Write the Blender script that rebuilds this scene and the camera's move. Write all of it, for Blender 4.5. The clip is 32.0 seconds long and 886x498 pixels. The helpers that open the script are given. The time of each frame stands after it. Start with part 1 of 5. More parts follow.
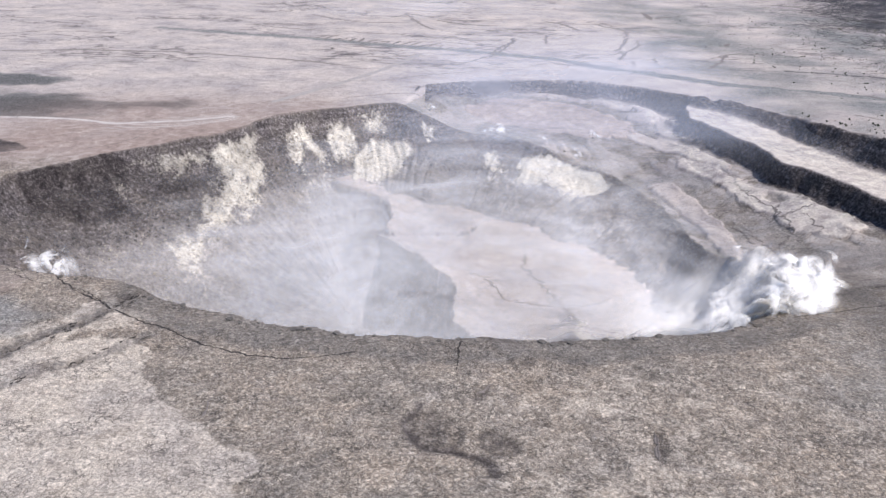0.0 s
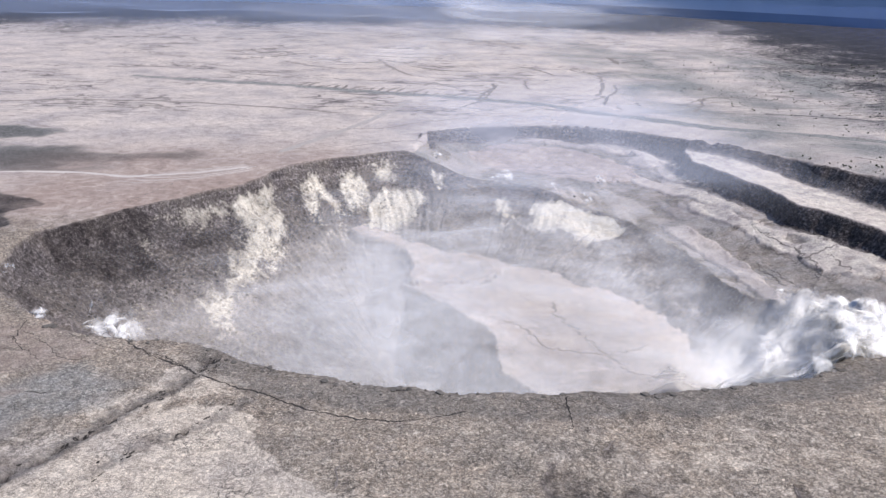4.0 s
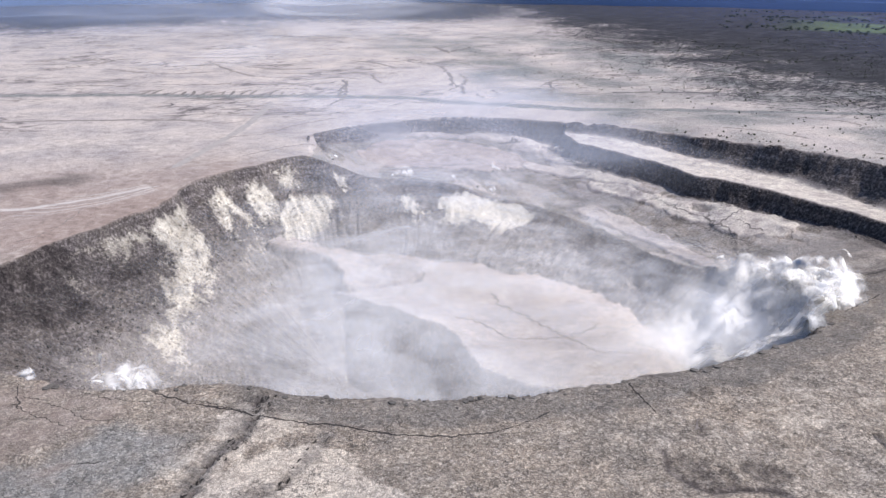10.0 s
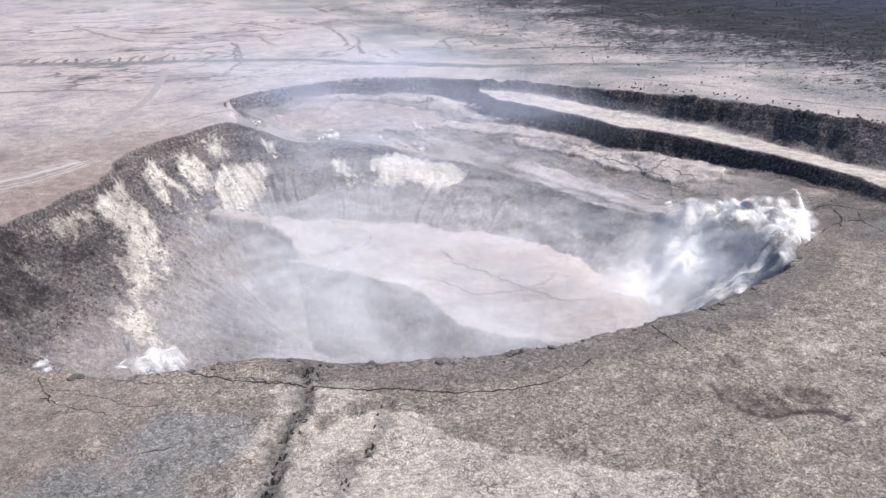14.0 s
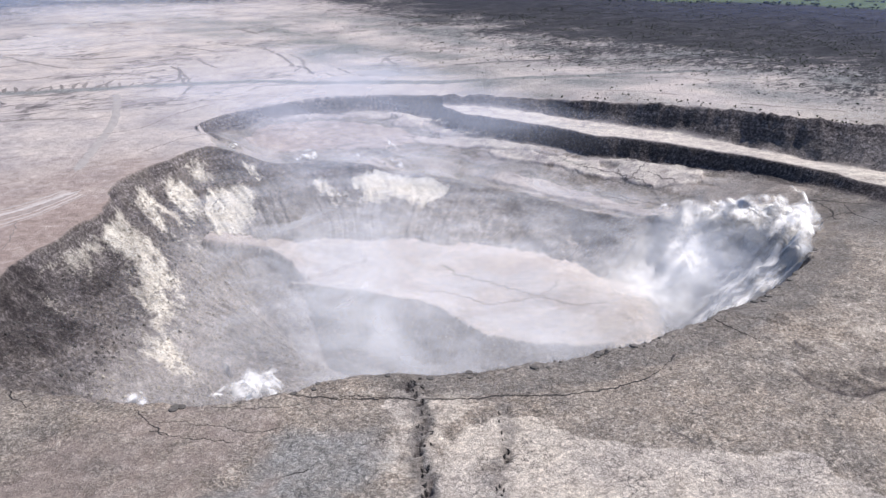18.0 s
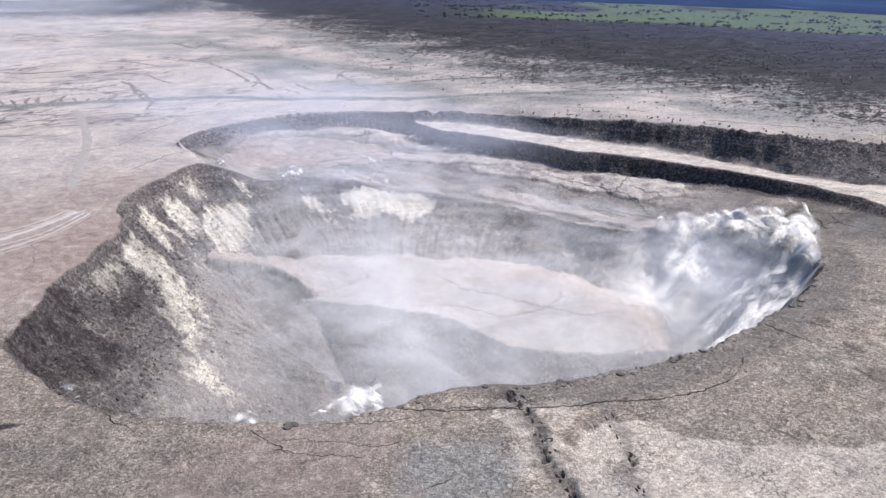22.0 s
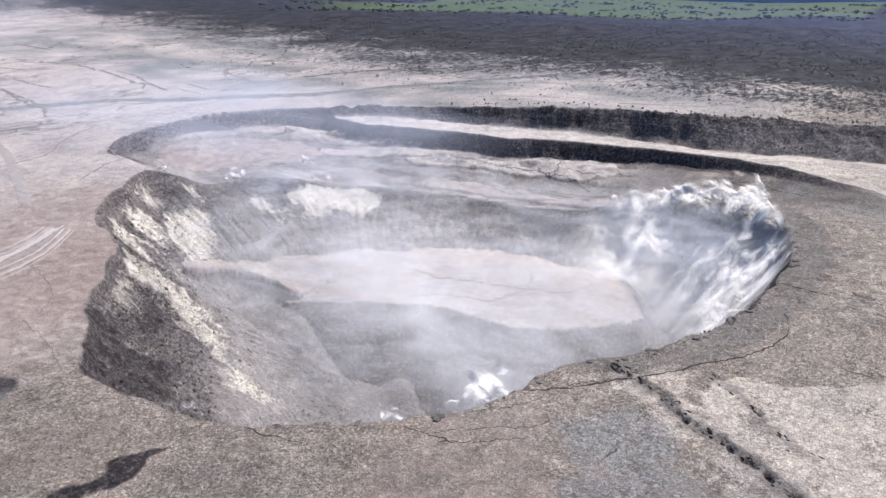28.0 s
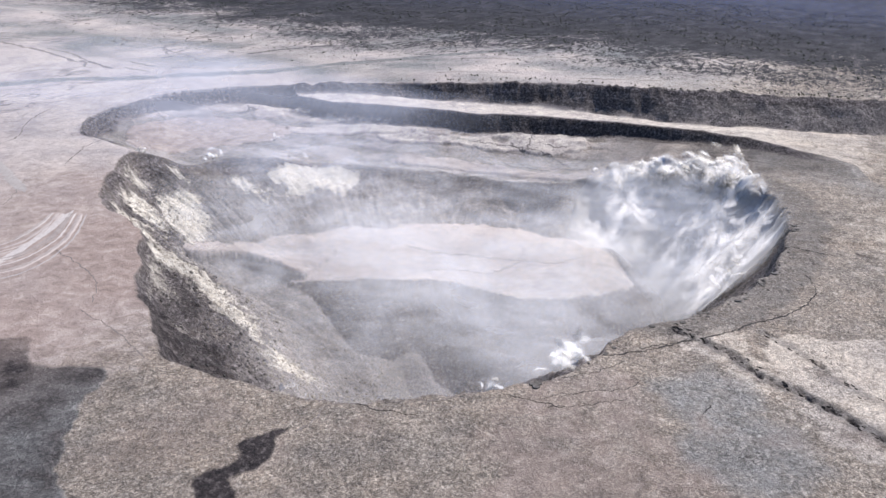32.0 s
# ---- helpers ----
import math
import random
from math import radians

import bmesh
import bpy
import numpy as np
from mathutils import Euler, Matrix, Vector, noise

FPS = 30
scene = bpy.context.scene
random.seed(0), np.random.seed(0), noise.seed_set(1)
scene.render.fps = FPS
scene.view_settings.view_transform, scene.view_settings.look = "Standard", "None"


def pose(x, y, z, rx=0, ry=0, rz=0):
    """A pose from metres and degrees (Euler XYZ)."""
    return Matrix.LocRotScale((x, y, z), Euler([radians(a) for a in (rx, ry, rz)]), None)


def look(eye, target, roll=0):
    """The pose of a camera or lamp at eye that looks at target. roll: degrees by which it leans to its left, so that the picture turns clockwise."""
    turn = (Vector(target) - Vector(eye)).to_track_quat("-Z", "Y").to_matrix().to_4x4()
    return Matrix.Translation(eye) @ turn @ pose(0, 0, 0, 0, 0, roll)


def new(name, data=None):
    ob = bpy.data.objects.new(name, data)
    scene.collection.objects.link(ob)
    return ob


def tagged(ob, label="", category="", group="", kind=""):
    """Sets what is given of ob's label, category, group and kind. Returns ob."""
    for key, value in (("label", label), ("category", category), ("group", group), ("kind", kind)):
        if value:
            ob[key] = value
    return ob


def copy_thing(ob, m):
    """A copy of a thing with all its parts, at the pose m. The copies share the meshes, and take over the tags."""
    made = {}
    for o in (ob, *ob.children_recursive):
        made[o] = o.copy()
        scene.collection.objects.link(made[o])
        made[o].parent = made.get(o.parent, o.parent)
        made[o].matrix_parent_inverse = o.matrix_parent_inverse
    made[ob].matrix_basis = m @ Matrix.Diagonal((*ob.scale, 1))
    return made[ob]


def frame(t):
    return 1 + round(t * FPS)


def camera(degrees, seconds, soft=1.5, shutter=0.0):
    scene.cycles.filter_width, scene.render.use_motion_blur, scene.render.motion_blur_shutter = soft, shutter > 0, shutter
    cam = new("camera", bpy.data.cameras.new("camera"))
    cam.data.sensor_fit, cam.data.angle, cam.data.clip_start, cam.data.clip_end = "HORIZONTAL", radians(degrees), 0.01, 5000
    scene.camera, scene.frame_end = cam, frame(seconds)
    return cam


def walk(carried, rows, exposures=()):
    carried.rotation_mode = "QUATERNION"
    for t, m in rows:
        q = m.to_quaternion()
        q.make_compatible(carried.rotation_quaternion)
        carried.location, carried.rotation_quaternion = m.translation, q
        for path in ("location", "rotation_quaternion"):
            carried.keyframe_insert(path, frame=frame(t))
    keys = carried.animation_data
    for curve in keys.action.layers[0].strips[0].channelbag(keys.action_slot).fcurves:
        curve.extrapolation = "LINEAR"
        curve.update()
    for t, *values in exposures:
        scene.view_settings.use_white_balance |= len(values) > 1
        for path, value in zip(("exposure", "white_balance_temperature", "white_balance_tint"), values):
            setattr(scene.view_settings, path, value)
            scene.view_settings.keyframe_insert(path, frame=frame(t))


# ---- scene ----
cam = camera(52.9, 32.0)
METRES, EYE, TILT, LEAN, TURN = 1000.0, 272.0, -21.29, -1.5, 0.0
ROWS = [
    (0.0, 0.0, 0.0, 0.0, 0.0, 0.0, -0.0),
    (0.5, -0.0137, 0.0016, 0.0013, -0.23, 0.74, 0.21),
    (1.0, -0.0272, 0.003, 0.0023, -0.33, 2.02, 0.64),
    (1.5, -0.0401, 0.0033, 0.0037, -0.78, 2.41, 0.84),
    (2.0, -0.0538, 0.0047, 0.0051, -0.89, 2.56, 0.7),
    (2.5, -0.0676, 0.006, 0.0067, -0.95, 2.16, 0.01),
    (3.0, -0.0814, 0.008, 0.0082, -1.9, 2.1, 0.14),
    (3.5, -0.0953, 0.0108, 0.0098, -3.32, 2.36, 0.79),
    (4.0, -0.1101, 0.011, 0.0116, -4.17, 2.54, 1.42),
    (4.5, -0.1241, 0.0126, 0.0132, -5.31, 1.98, 1.57),
    (6.5, -0.1804, 0.0238, 0.0209, -8.7, 1.08, 3.3),
    (7.0, -0.1945, 0.0274, 0.0229, -10.26, 0.62, 3.65),
    (7.5, -0.2085, 0.0315, 0.0246, -11.78, 0.59, 4.52),
    (8.0, -0.2224, 0.0366, 0.0267, -12.93, 0.38, 4.77),
    (8.5, -0.2362, 0.0404, 0.0293, -14.22, 0.05, 5.24),
    (9.0, -0.2503, 0.0441, 0.0319, -15.99, 0.36, 6.98),
    (9.5, -0.2646, 0.0488, 0.0343, -17.29, 0.8, 7.98),
    (10.0, -0.2787, 0.0531, 0.037, -17.64, 0.84, 7.95),
    (10.5, -0.2925, 0.0586, 0.0393, -18.42, 0.5, 8.15),
    (11.0, -0.3068, 0.0631, 0.0418, -20.16, 0.23, 8.96),
    (11.5, -0.3211, 0.0679, 0.0442, -21.8, -0.06, 9.7),
    (12.0, -0.3348, 0.0742, 0.0466, -23.09, -0.86, 10.01),
    (12.5, -0.3492, 0.0797, 0.0488, -24.11, -1.85, 10.53),
    (13.0, -0.3636, 0.0853, 0.0511, -25.07, -2.8, 10.94),
    (13.5, -0.378, 0.0901, 0.0542, -26.27, -3.31, 10.98),
    (14.0, -0.3926, 0.0961, 0.0564, -27.61, -3.32, 11.2),
    (14.5, -0.4069, 0.1021, 0.0589, -28.89, -3.57, 11.85),
    (16.5, -0.4641, 0.1293, 0.0699, -31.18, -3.26, 12.3),
    (17.0, -0.4776, 0.1368, 0.073, -31.77, -3.44, 12.29),
    (17.5, -0.4913, 0.1449, 0.0761, -33.24, -4.02, 12.76),
    (18.0, -0.5054, 0.1521, 0.0799, -34.72, -3.74, 13.89),
    (18.5, -0.5191, 0.1585, 0.0833, -35.92, -3.42, 14.29),
    (19.0, -0.5325, 0.1669, 0.087, -36.88, -3.53, 14.52),
    (19.5, -0.5463, 0.1753, 0.0906, -38.13, -4.1, 14.74),
    (20.0, -0.5598, 0.1838, 0.0943, -39.09, -5.07, 14.6),
    (20.5, -0.5739, 0.1925, 0.099, -39.8, -5.29, 14.32),
    (21.0, -0.5868, 0.202, 0.1028, -40.5, -5.12, 14.09),
    (21.5, -0.6004, 0.2103, 0.1073, -40.92, -4.9, 14.13),
    (22.0, -0.6142, 0.2182, 0.1122, -41.65, -4.47, 14.39),
    (22.5, -0.6274, 0.227, 0.1167, -42.32, -5.25, 14.0),
    (23.0, -0.6398, 0.2369, 0.1209, -43.66, -6.49, 14.51),
    (23.5, -0.6522, 0.2465, 0.1255, -45.28, -7.03, 14.13),
    (24.0, -0.6646, 0.2564, 0.13, -46.95, -7.4, 13.54),
    (24.5, -0.6765, 0.2674, 0.1341, -48.62, -7.78, 13.75),
    (25.0, -0.6884, 0.2778, 0.1386, -49.28, -7.72, 14.62),
    (25.5, -0.7005, 0.2881, 0.1435, -50.34, -7.48, 15.37),
    (27.5, -0.7452, 0.3332, 0.1625, -54.69, -8.98, 17.48),
    (28.0, -0.7556, 0.3449, 0.1675, -54.64, -8.59, 17.28),
    (28.5, -0.7659, 0.3569, 0.1724, -55.29, -8.67, 17.45),
    (29.0, -0.7758, 0.3688, 0.1774, -56.02, -10.07, 17.49),
    (29.5, -0.786, 0.3802, 0.1828, -56.75, -11.23, 17.79),
    (30.0, -0.7961, 0.3926, 0.1876, -58.04, -11.58, 17.95),
    (30.5, -0.8064, 0.4042, 0.1932, -58.72, -11.43, 18.15),
    (31.0, -0.8157, 0.4166, 0.1984, -60.11, -11.43, 18.43),
    (31.5, -0.8252, 0.4286, 0.204, -61.5, -11.92, 18.18),
    (32.0, -0.8342, 0.4411, 0.2093, -62.27, -12.47, 17.7),
]
walk(cam, [(t, pose(0, 0, EYE, TILT, LEAN, TURN) @ pose(METRES * x, METRES * y, METRES * z, 90 + pitch, roll, yaw)) for t, x, y, z, yaw, pitch, roll in ROWS], [(0, 0.14, 6480, 15), (4, 0.12, 6480, 15), (11, 0.19, 6480, 15), (18, 0.20, 6480, 15), (32, 0.21, 6480, 15)])


# ---- world, sun ----
world = bpy.data.worlds.new("world")
scene.world = world
world.use_nodes = True
wn, wl = world.node_tree.nodes, world.node_tree.links
sky = wn.new("ShaderNodeTexSky")
sky.sky_type, sky.sun_disc = "NISHITA", False
SUN_EL, SUN_AZ = radians(52), radians(108)      # azimuth clockwise from +y
sky.sun_elevation, sky.sun_rotation = SUN_EL, SUN_AZ
sky.altitude, sky.dust_density, sky.ozone_density = 1200, 0.2, 3.0
wl.new(sky.outputs[0], wn["Background"].inputs[0])
wn["Background"].inputs[1].default_value = 0.11
sun = new("sun", bpy.data.lights.new("sun", "SUN"))
sun.data.energy, sun.data.angle, sun.data.color = 4.3, radians(0.5), (1.0, 0.96, 0.9)
toward = Vector((math.sin(SUN_AZ) * math.cos(SUN_EL), math.cos(SUN_AZ) * math.cos(SUN_EL), math.sin(SUN_EL)))
sun.matrix_world = look(toward * 900, (0, 0, 0))


# ---- numeric tools ----
def step(a, b, v):
    s = np.clip((v - a) / (b - a), 0, 1)
    return s * s * (3 - 2 * s)


TURNS = np.arange(65536) / 65535.0 * 2 * math.pi
TURN_X, TURN_Y = np.cos(TURNS).astype(np.float32), np.sin(TURNS).astype(np.float32)


def grain(x, y, size, seed=0):
    """Smooth noise, -1 to 1, with features of about that many metres."""
    x, y = x / size + seed * 17.3, y / size - seed * 9.7
    i, j = np.floor(x), np.floor(y)
    fx, fy = (x - i).astype(np.float32), (y - j).astype(np.float32)
    ci = i.astype(np.int64) * 374761393 + seed * 982451653
    cj = j.astype(np.int64) * 668265263
    ux, uy = fx * fx * fx * (fx * (fx * 6 - 15) + 10), fy * fy * fy * (fy * (fy * 6 - 15) + 10)
    out = 0
    for di, wx in ((0, 1 - ux), (1, ux)):
        for dj, wy in ((0, 1 - uy), (1, uy)):
            n = (ci + cj + (di * 374761393 + dj * 668265263)) & 0xFFFFFFFF
            n = ((n ^ (n >> 13)) * 1274126177) & 0xFFFFFFFF
            n = (n ^ (n >> 16)) & 0xFFFF
            out = out + wx * wy * (TURN_X[n] * (fx - di) + TURN_Y[n] * (fy - dj))
    return out * 1.5


def cloudy(x, y, size, octaves=4, seed=0):
    out, w = 0, 1.0
    for o in range(octaves):
        out = out + w * grain(x, y, size / 2 ** o, seed + o)
        w *= 0.5
    return out / 1.6


def ridged(x, y, size, octaves=3, seed=0):
    out, w = 0, 1.0
    for o in range(octaves):
        out = out + w * (1 - 2 * np.abs(grain(x, y, size / 2 ** o, seed + o)))
        w *= 0.5
    return out / 1.75


def smooth_line(pts, cuts=3, closed=True):
    """Catmull-Rom through the points."""
    p = np.array(pts, float)
    n = len(p)
    out = []
    for k in range(n if closed else n - 1):
        if closed:
            a, b, c, d = p[(k - 1) % n], p[k], p[(k + 1) % n], p[(k + 2) % n]
        else:
            a, b, c, d = p[max(k - 1, 0)], p[k], p[k + 1], p[min(k + 2, n - 1)]
        for s in np.arange(cuts) / cuts:
            out.append(0.5 * (2 * b + (c - a) * s + (2 * a - 5 * b + 4 * c - d) * s * s + (3 * b - a - 3 * c + d) * s ** 3))
    if not closed:
        out.append(p[-1])
    return np.array(out)


def side(x, y, poly):
    """Distance to a closed outline, positive inside."""
    best = np.full(x.shape, 1e12)
    inside = np.zeros(x.shape, bool)
    for (ax, ay), (bx, by) in zip(poly, np.roll(poly, -1, 0)):
        ex, ey = bx - ax, by - ay
        s = np.clip(((x - ax) * ex + (y - ay) * ey) / (ex * ex + ey * ey + 1e-9), 0, 1)
        best = np.minimum(best, (x - ax - s * ex) ** 2 + (y - ay - s * ey) ** 2)
        if ay != by:
            inside ^= ((ay > y) != (by > y)) & (x < ex * (y - ay) / (by - ay) + ax)
    return np.where(inside, 1, -1) * np.sqrt(best)


def near_line(x, y, line):
    best = np.full(x.shape, 1e12)
    for (ax, ay), (bx, by) in zip(line[:-1], line[1:]):
        ex, ey = bx - ax, by - ay
        s = np.clip(((x - ax) * ex + (y - ay) * ey) / (ex * ex + ey * ey + 1e-9), 0, 1)
        best = np.minimum(best, (x - ax - s * ex) ** 2 + (y - ay - s * ey) ** 2)
    return np.sqrt(best)


# ---- the plan, in metres ----
RIM = [(-62, 1276), (-108, 1251), (-167, 1213), (-205, 1176), (-236, 1132), (-260, 1072), (-298, 1036), (-345, 992),
       (-386, 946), (-415, 905), (-441, 882), (-441, 845), (-438, 800), (-432, 755), (-415, 726), (-392, 698),
       (-365, 669), (-338, 645), (-307, 633), (-281, 623), (-250, 624), (-218, 606), (-189, 583), (-160, 568),
       (-128, 556), (-90, 545), (-47, 537), (13, 538), (66, 539), (97, 540), (129, 547), (160, 557), (192, 562),
       (224, 584), (250, 603), (285, 625), (315, 655), (325, 700), (322, 750), (304, 800), (288, 848), (282, 920),
       (276, 1000), (266, 1062), (252, 1120), (230, 1166), (192, 1192), (156, 1216), (118, 1252), (75, 1274), (28, 1278), (-22, 1270)]
FAULT_A = [(-31, 1395), (39, 1455), (120, 1485), (210, 1485), (275, 1468), (330, 1430), (374, 1389), (444, 1320),
           (488, 1222), (508, 1130), (530, 1060), (560, 960), (578, 880), (602, 795), (632, 728), (660, 680),
           (680, 606), (708, 525), (737, 470), (800, 330), (900, 100)]
FAULT_B = [(380, 1345), (368, 1266), (390, 1185), (405, 1138), (417, 1090), (418, 1035), (440, 998), (468, 920), (484, 845),
           (490, 790), (484, 730), (474, 690), (452, 612), (410, 530), (380, 490)]
LAKE = [(-69, 1042), (-56, 1022), (-32, 988), (4, 938), (21, 908), (24, 868), (20, 825), (27, 788), (55, 751),
        (96, 713), (150, 715), (195, 775), (222, 851), (229, 934), (210, 1007), (185, 1071), (143, 1120),
        (89, 1148), (20, 1150), (-10, 1110), (-20, 1065)]
TONGUE = [(-132, 1128), (-112, 1160), (-60, 1172), (20, 1160), (50, 1100), (36, 1052), (0, 1046), (-40, 1036), (-62, 1036), (-52, 1070),
          (-70, 1117), (-100, 1124)]
ARC_CRACK = [(-287, 624), (-266, 601), (-243, 583), (-217, 561), (-173, 534), (-144, 515), (-110, 504), (-79, 502), (-49, 513)]
FISSURE = [(-216, 590), (-232, 556), (-257, 522), (-283, 480), (-302, 447), (-325, 405)]
FISSURE_2 = [(-190, 528), (-224, 488), (-246, 470), (-262, 440)]
PALE_PATCH = [(-300, 420), (-262, 500), (-215, 525), (-178, 507), (-176, 478), (-136, 428), (-108, 402), (-87, 387),
              (-95, 340), (-100, 200), (-330, 180), (-330, 330)]
BLUE_PATCH = [(-335, 576), (-304, 584), (-280, 572), (-274, 548), (-290, 518), (-322, 488), (-362, 466), (-410, 490), (-390, 545)]
BROWN_PATCH = [(-436, 622), (-400, 660), (-325, 638), (-300, 600), (-350, 580), (-386, 541), (-425, 520), (-470, 560)]
GREY_FIELD = [(-480, 1000), (-489, 940), (-470, 900), (-505, 880), (-550, 852), (-585, 810), (-640, 760), (-800, 800), (-900, 1000), (-700, 1060)]
BLACK_FLOW = [(-575, 752), (-546, 762), (-534, 771), (-520, 766), (-509, 763), (-498, 775), (-486, 768), (-466, 754), (-484, 757), (-491, 750), (-502, 748),
              (-512, 750), (-526, 754), (-531, 743), (-560, 738)]
NORTH_SCARP = [(-600, 1980), (-255, 1880), (-100, 1818), (50, 1785), (200, 1720), (330, 1600), (480, 1470), (620, 1405), (760, 1300), (890, 1165)]
EAST_BED = [(640, 1640), (760, 1600), (873, 1535), (950, 1420), (1016, 1311), (1060, 1180), (1090, 1000)]
SULPHUR = [(275, 795, 26, 0.9), (258, 760, 20, 0.7), (-10, 1250, 20, 0.6), (-315, 1010, 22, 0.55), (-14, 1300, 12, 1.0)]
SULPHUR_RUN = [(-248, 1118), (-254, 1086), (-266, 1045), (-257, 1018), (-266, 976), (-268, 953), (-281, 922), (-282, 898), (-275, 878), (-254, 872),
               (-240, 882), (-246, 898), (-250, 918), (-247, 943), (-232, 970), (-216, 1007), (-212, 1033), (-215, 1064), (-229, 1078), (-232, 1104)]
SULPHUR_PATCHES = [     # outline, strength
    ([(-277, 1056), (-268, 1047), (-259, 1036), (-278, 1019), (-300, 1000), (-330, 980), (-351, 984), (-326, 1010), (-292, 1044)], 0.68),
    ([(-352, 984), (-341, 984), (-346, 962), (-340, 945), (-345, 933), (-354, 931), (-362, 950)], 0.55),
    ([(-190, 1192), (-172, 1182), (-158, 1172), (-136, 1154), (-145, 1147), (-167, 1145), (-196, 1123), (-196, 1158)], 0.8),
    ([(-130, 1217), (-124, 1200), (-116, 1185), (-134, 1166), (-144, 1182), (-144, 1200)], 0.85),
    ([(-102, 1192), (-79, 1212), (-55, 1218), (-42, 1205), (-50, 1183), (-70, 1159), (-100, 1150), (-112, 1160)], 1.35),
    ([(-78, 1259), (-60, 1266), (-70, 1249), (-94, 1225), (-100, 1234)], 0.7),
    ([(72, 1238), (92, 1224), (110, 1200), (96, 1180), (74, 1185), (66, 1204)], 1.0),
    ([(124, 1206), (151, 1214), (190, 1210), (216, 1200), (236, 1160), (218, 1134), (196, 1140), (172, 1142), (155, 1160), (136, 1150), (114, 1171)], 1.3)]
DARK_PATCH = [(-318, 985), (-300, 1000), (-279, 1012), (-262, 1018), (-270, 1000), (-305, 970), (-323, 974)]
SPUR = [(-445, 884), (-400, 940), (-361, 975), (-347, 980), (-350, 949), (-341, 918), (-368, 882), (-398, 872), (-428, 872)]
FAN = [(-150, 1138), (-212, 1010), (-235, 950), (-247, 879), (-200, 850), (-131, 898), (-100, 960), (-96, 1010), (-69, 1052), (-75, 1104)]
SLAB_LINES = [          # pale crust plates on the sunken terrace
    [(97, 1469), (148, 1471), (195, 1462), (270, 1425), (278, 1413), (191, 1450), (123, 1457)],
    [(336, 1414), (370, 1385), (388, 1368), (362, 1384)],
    [(273, 1409), (332, 1362), (362, 1294), (368, 1311), (340, 1376), (292, 1408)],
    [(303, 1378), (340, 1360), (328, 1334), (307, 1346), (295, 1366)],
    [(324, 1299), (353, 1276), (377, 1205), (389, 1147), (383, 1150), (370, 1200), (338, 1258)],
    [(302, 1303), (344, 1212), (377, 1119), (362, 1105), (327, 1190), (283, 1276)],
    [(331, 1160), (361, 1107), (374, 1049), (381, 1012), (420, 983), (431, 941), (452, 881), (418, 853), (387, 897), (378, 949), (362, 976), (353, 1011), (342, 1088), (318, 1135)],
    [(273, 1098), (303, 1091), (314, 1033), (317, 993), (325, 940), (315, 857), (297, 811), (292, 831), (296, 884), (298, 932), (292, 988), (282, 1044)]]
PINK_PLATE = [(44, 1389), (96, 1434), (152, 1443), (218, 1430), (262, 1390), (296, 1345), (292, 1296), (225, 1282), (168, 1317), (102, 1339), (62, 1358)]
TERRACE_HOLE = [(386, 995), (403, 991), (397, 974), (384, 978)]
PITS = [[(-6, 447), (-13, 430), (-8, 411), (3, 402), (14, 404), (18, 420), (10, 438)], [(24, 420), (34, 424), (46, 416), (50, 408), (42, 400), (28, 404)],
        [(126, 427), (119, 405), (124, 397), (129, 410)], [(33, 476), (24, 462), (27, 455), (34, 466)], [(56, 507), (66, 508), (64, 500), (57, 500)]]
DARK_RIMS = [(-6, 447), (-13, 430), (-9, 412), (1, 403), (12, 401), (25, 396), (32, 386), (33, 379)]

rim = smooth_line(RIM)
fault_a = smooth_line(FAULT_A, closed=False)
fault_b = smooth_line(FAULT_B, closed=False)
PA = np.vstack([fault_a, [(300, -300), (100, 400), (-100, 800), (-60, 1290)]])
cut = [p for p in fault_a if p[0] < 398 and p[1] > 1350]
PB = np.vstack([cut, fault_b, [(100, 400), (-100, 800), (-60, 1290)]])
lake, tongue = smooth_line(LAKE), smooth_line(TONGUE)


def within(x, y, poly, edge, ragged=0.0, seed=41, reach=40):
    """One inside an outline, nought outside, with a soft or ragged edge."""
    out = np.zeros(x.shape)
    p = smooth_line(poly)
    lo, hi = p.min(0) - reach, p.max(0) + reach
    sel = (x > lo[0]) & (x < hi[0]) & (y > lo[1]) & (y < hi[1])
    d = side(x[sel], y[sel], p)
    if ragged:
        d = d + ragged * cloudy(x[sel], y[sel], ragged * 2.6 + 4, 4, seed)
    out[sel] = step(-edge, edge, d)
    return out


def wall_shape(x, y):
    """Slope and cliff height of the crater's wall, by the direction from its middle."""
    a = np.degrees(np.arctan2(y - 900, x + 60)) % 360
    at = [0, 18, 35, 55, 78, 94, 110, 135, 165, 185, 205, 235, 270, 300, 330, 360]
    k = np.interp(a, at, [0.95, 0.7, 0.5, 0.39, 0.40, 0.76, 0.86, 0.76, 0.64, 0.64, 0.66, 0.8, 1.1, 1.1, 0.85, 1.0])
    c = np.interp(a, at, [10, 8, 7, 8, 9, 12, 14, 16, 22, 22, 20, 18, 26, 26, 16, 10])
    reach = np.interp(a, [0, 40, 78, 104, 116, 340, 360], [120, 120, 122, 130, 420, 420, 120])
    return k, c, a, reach


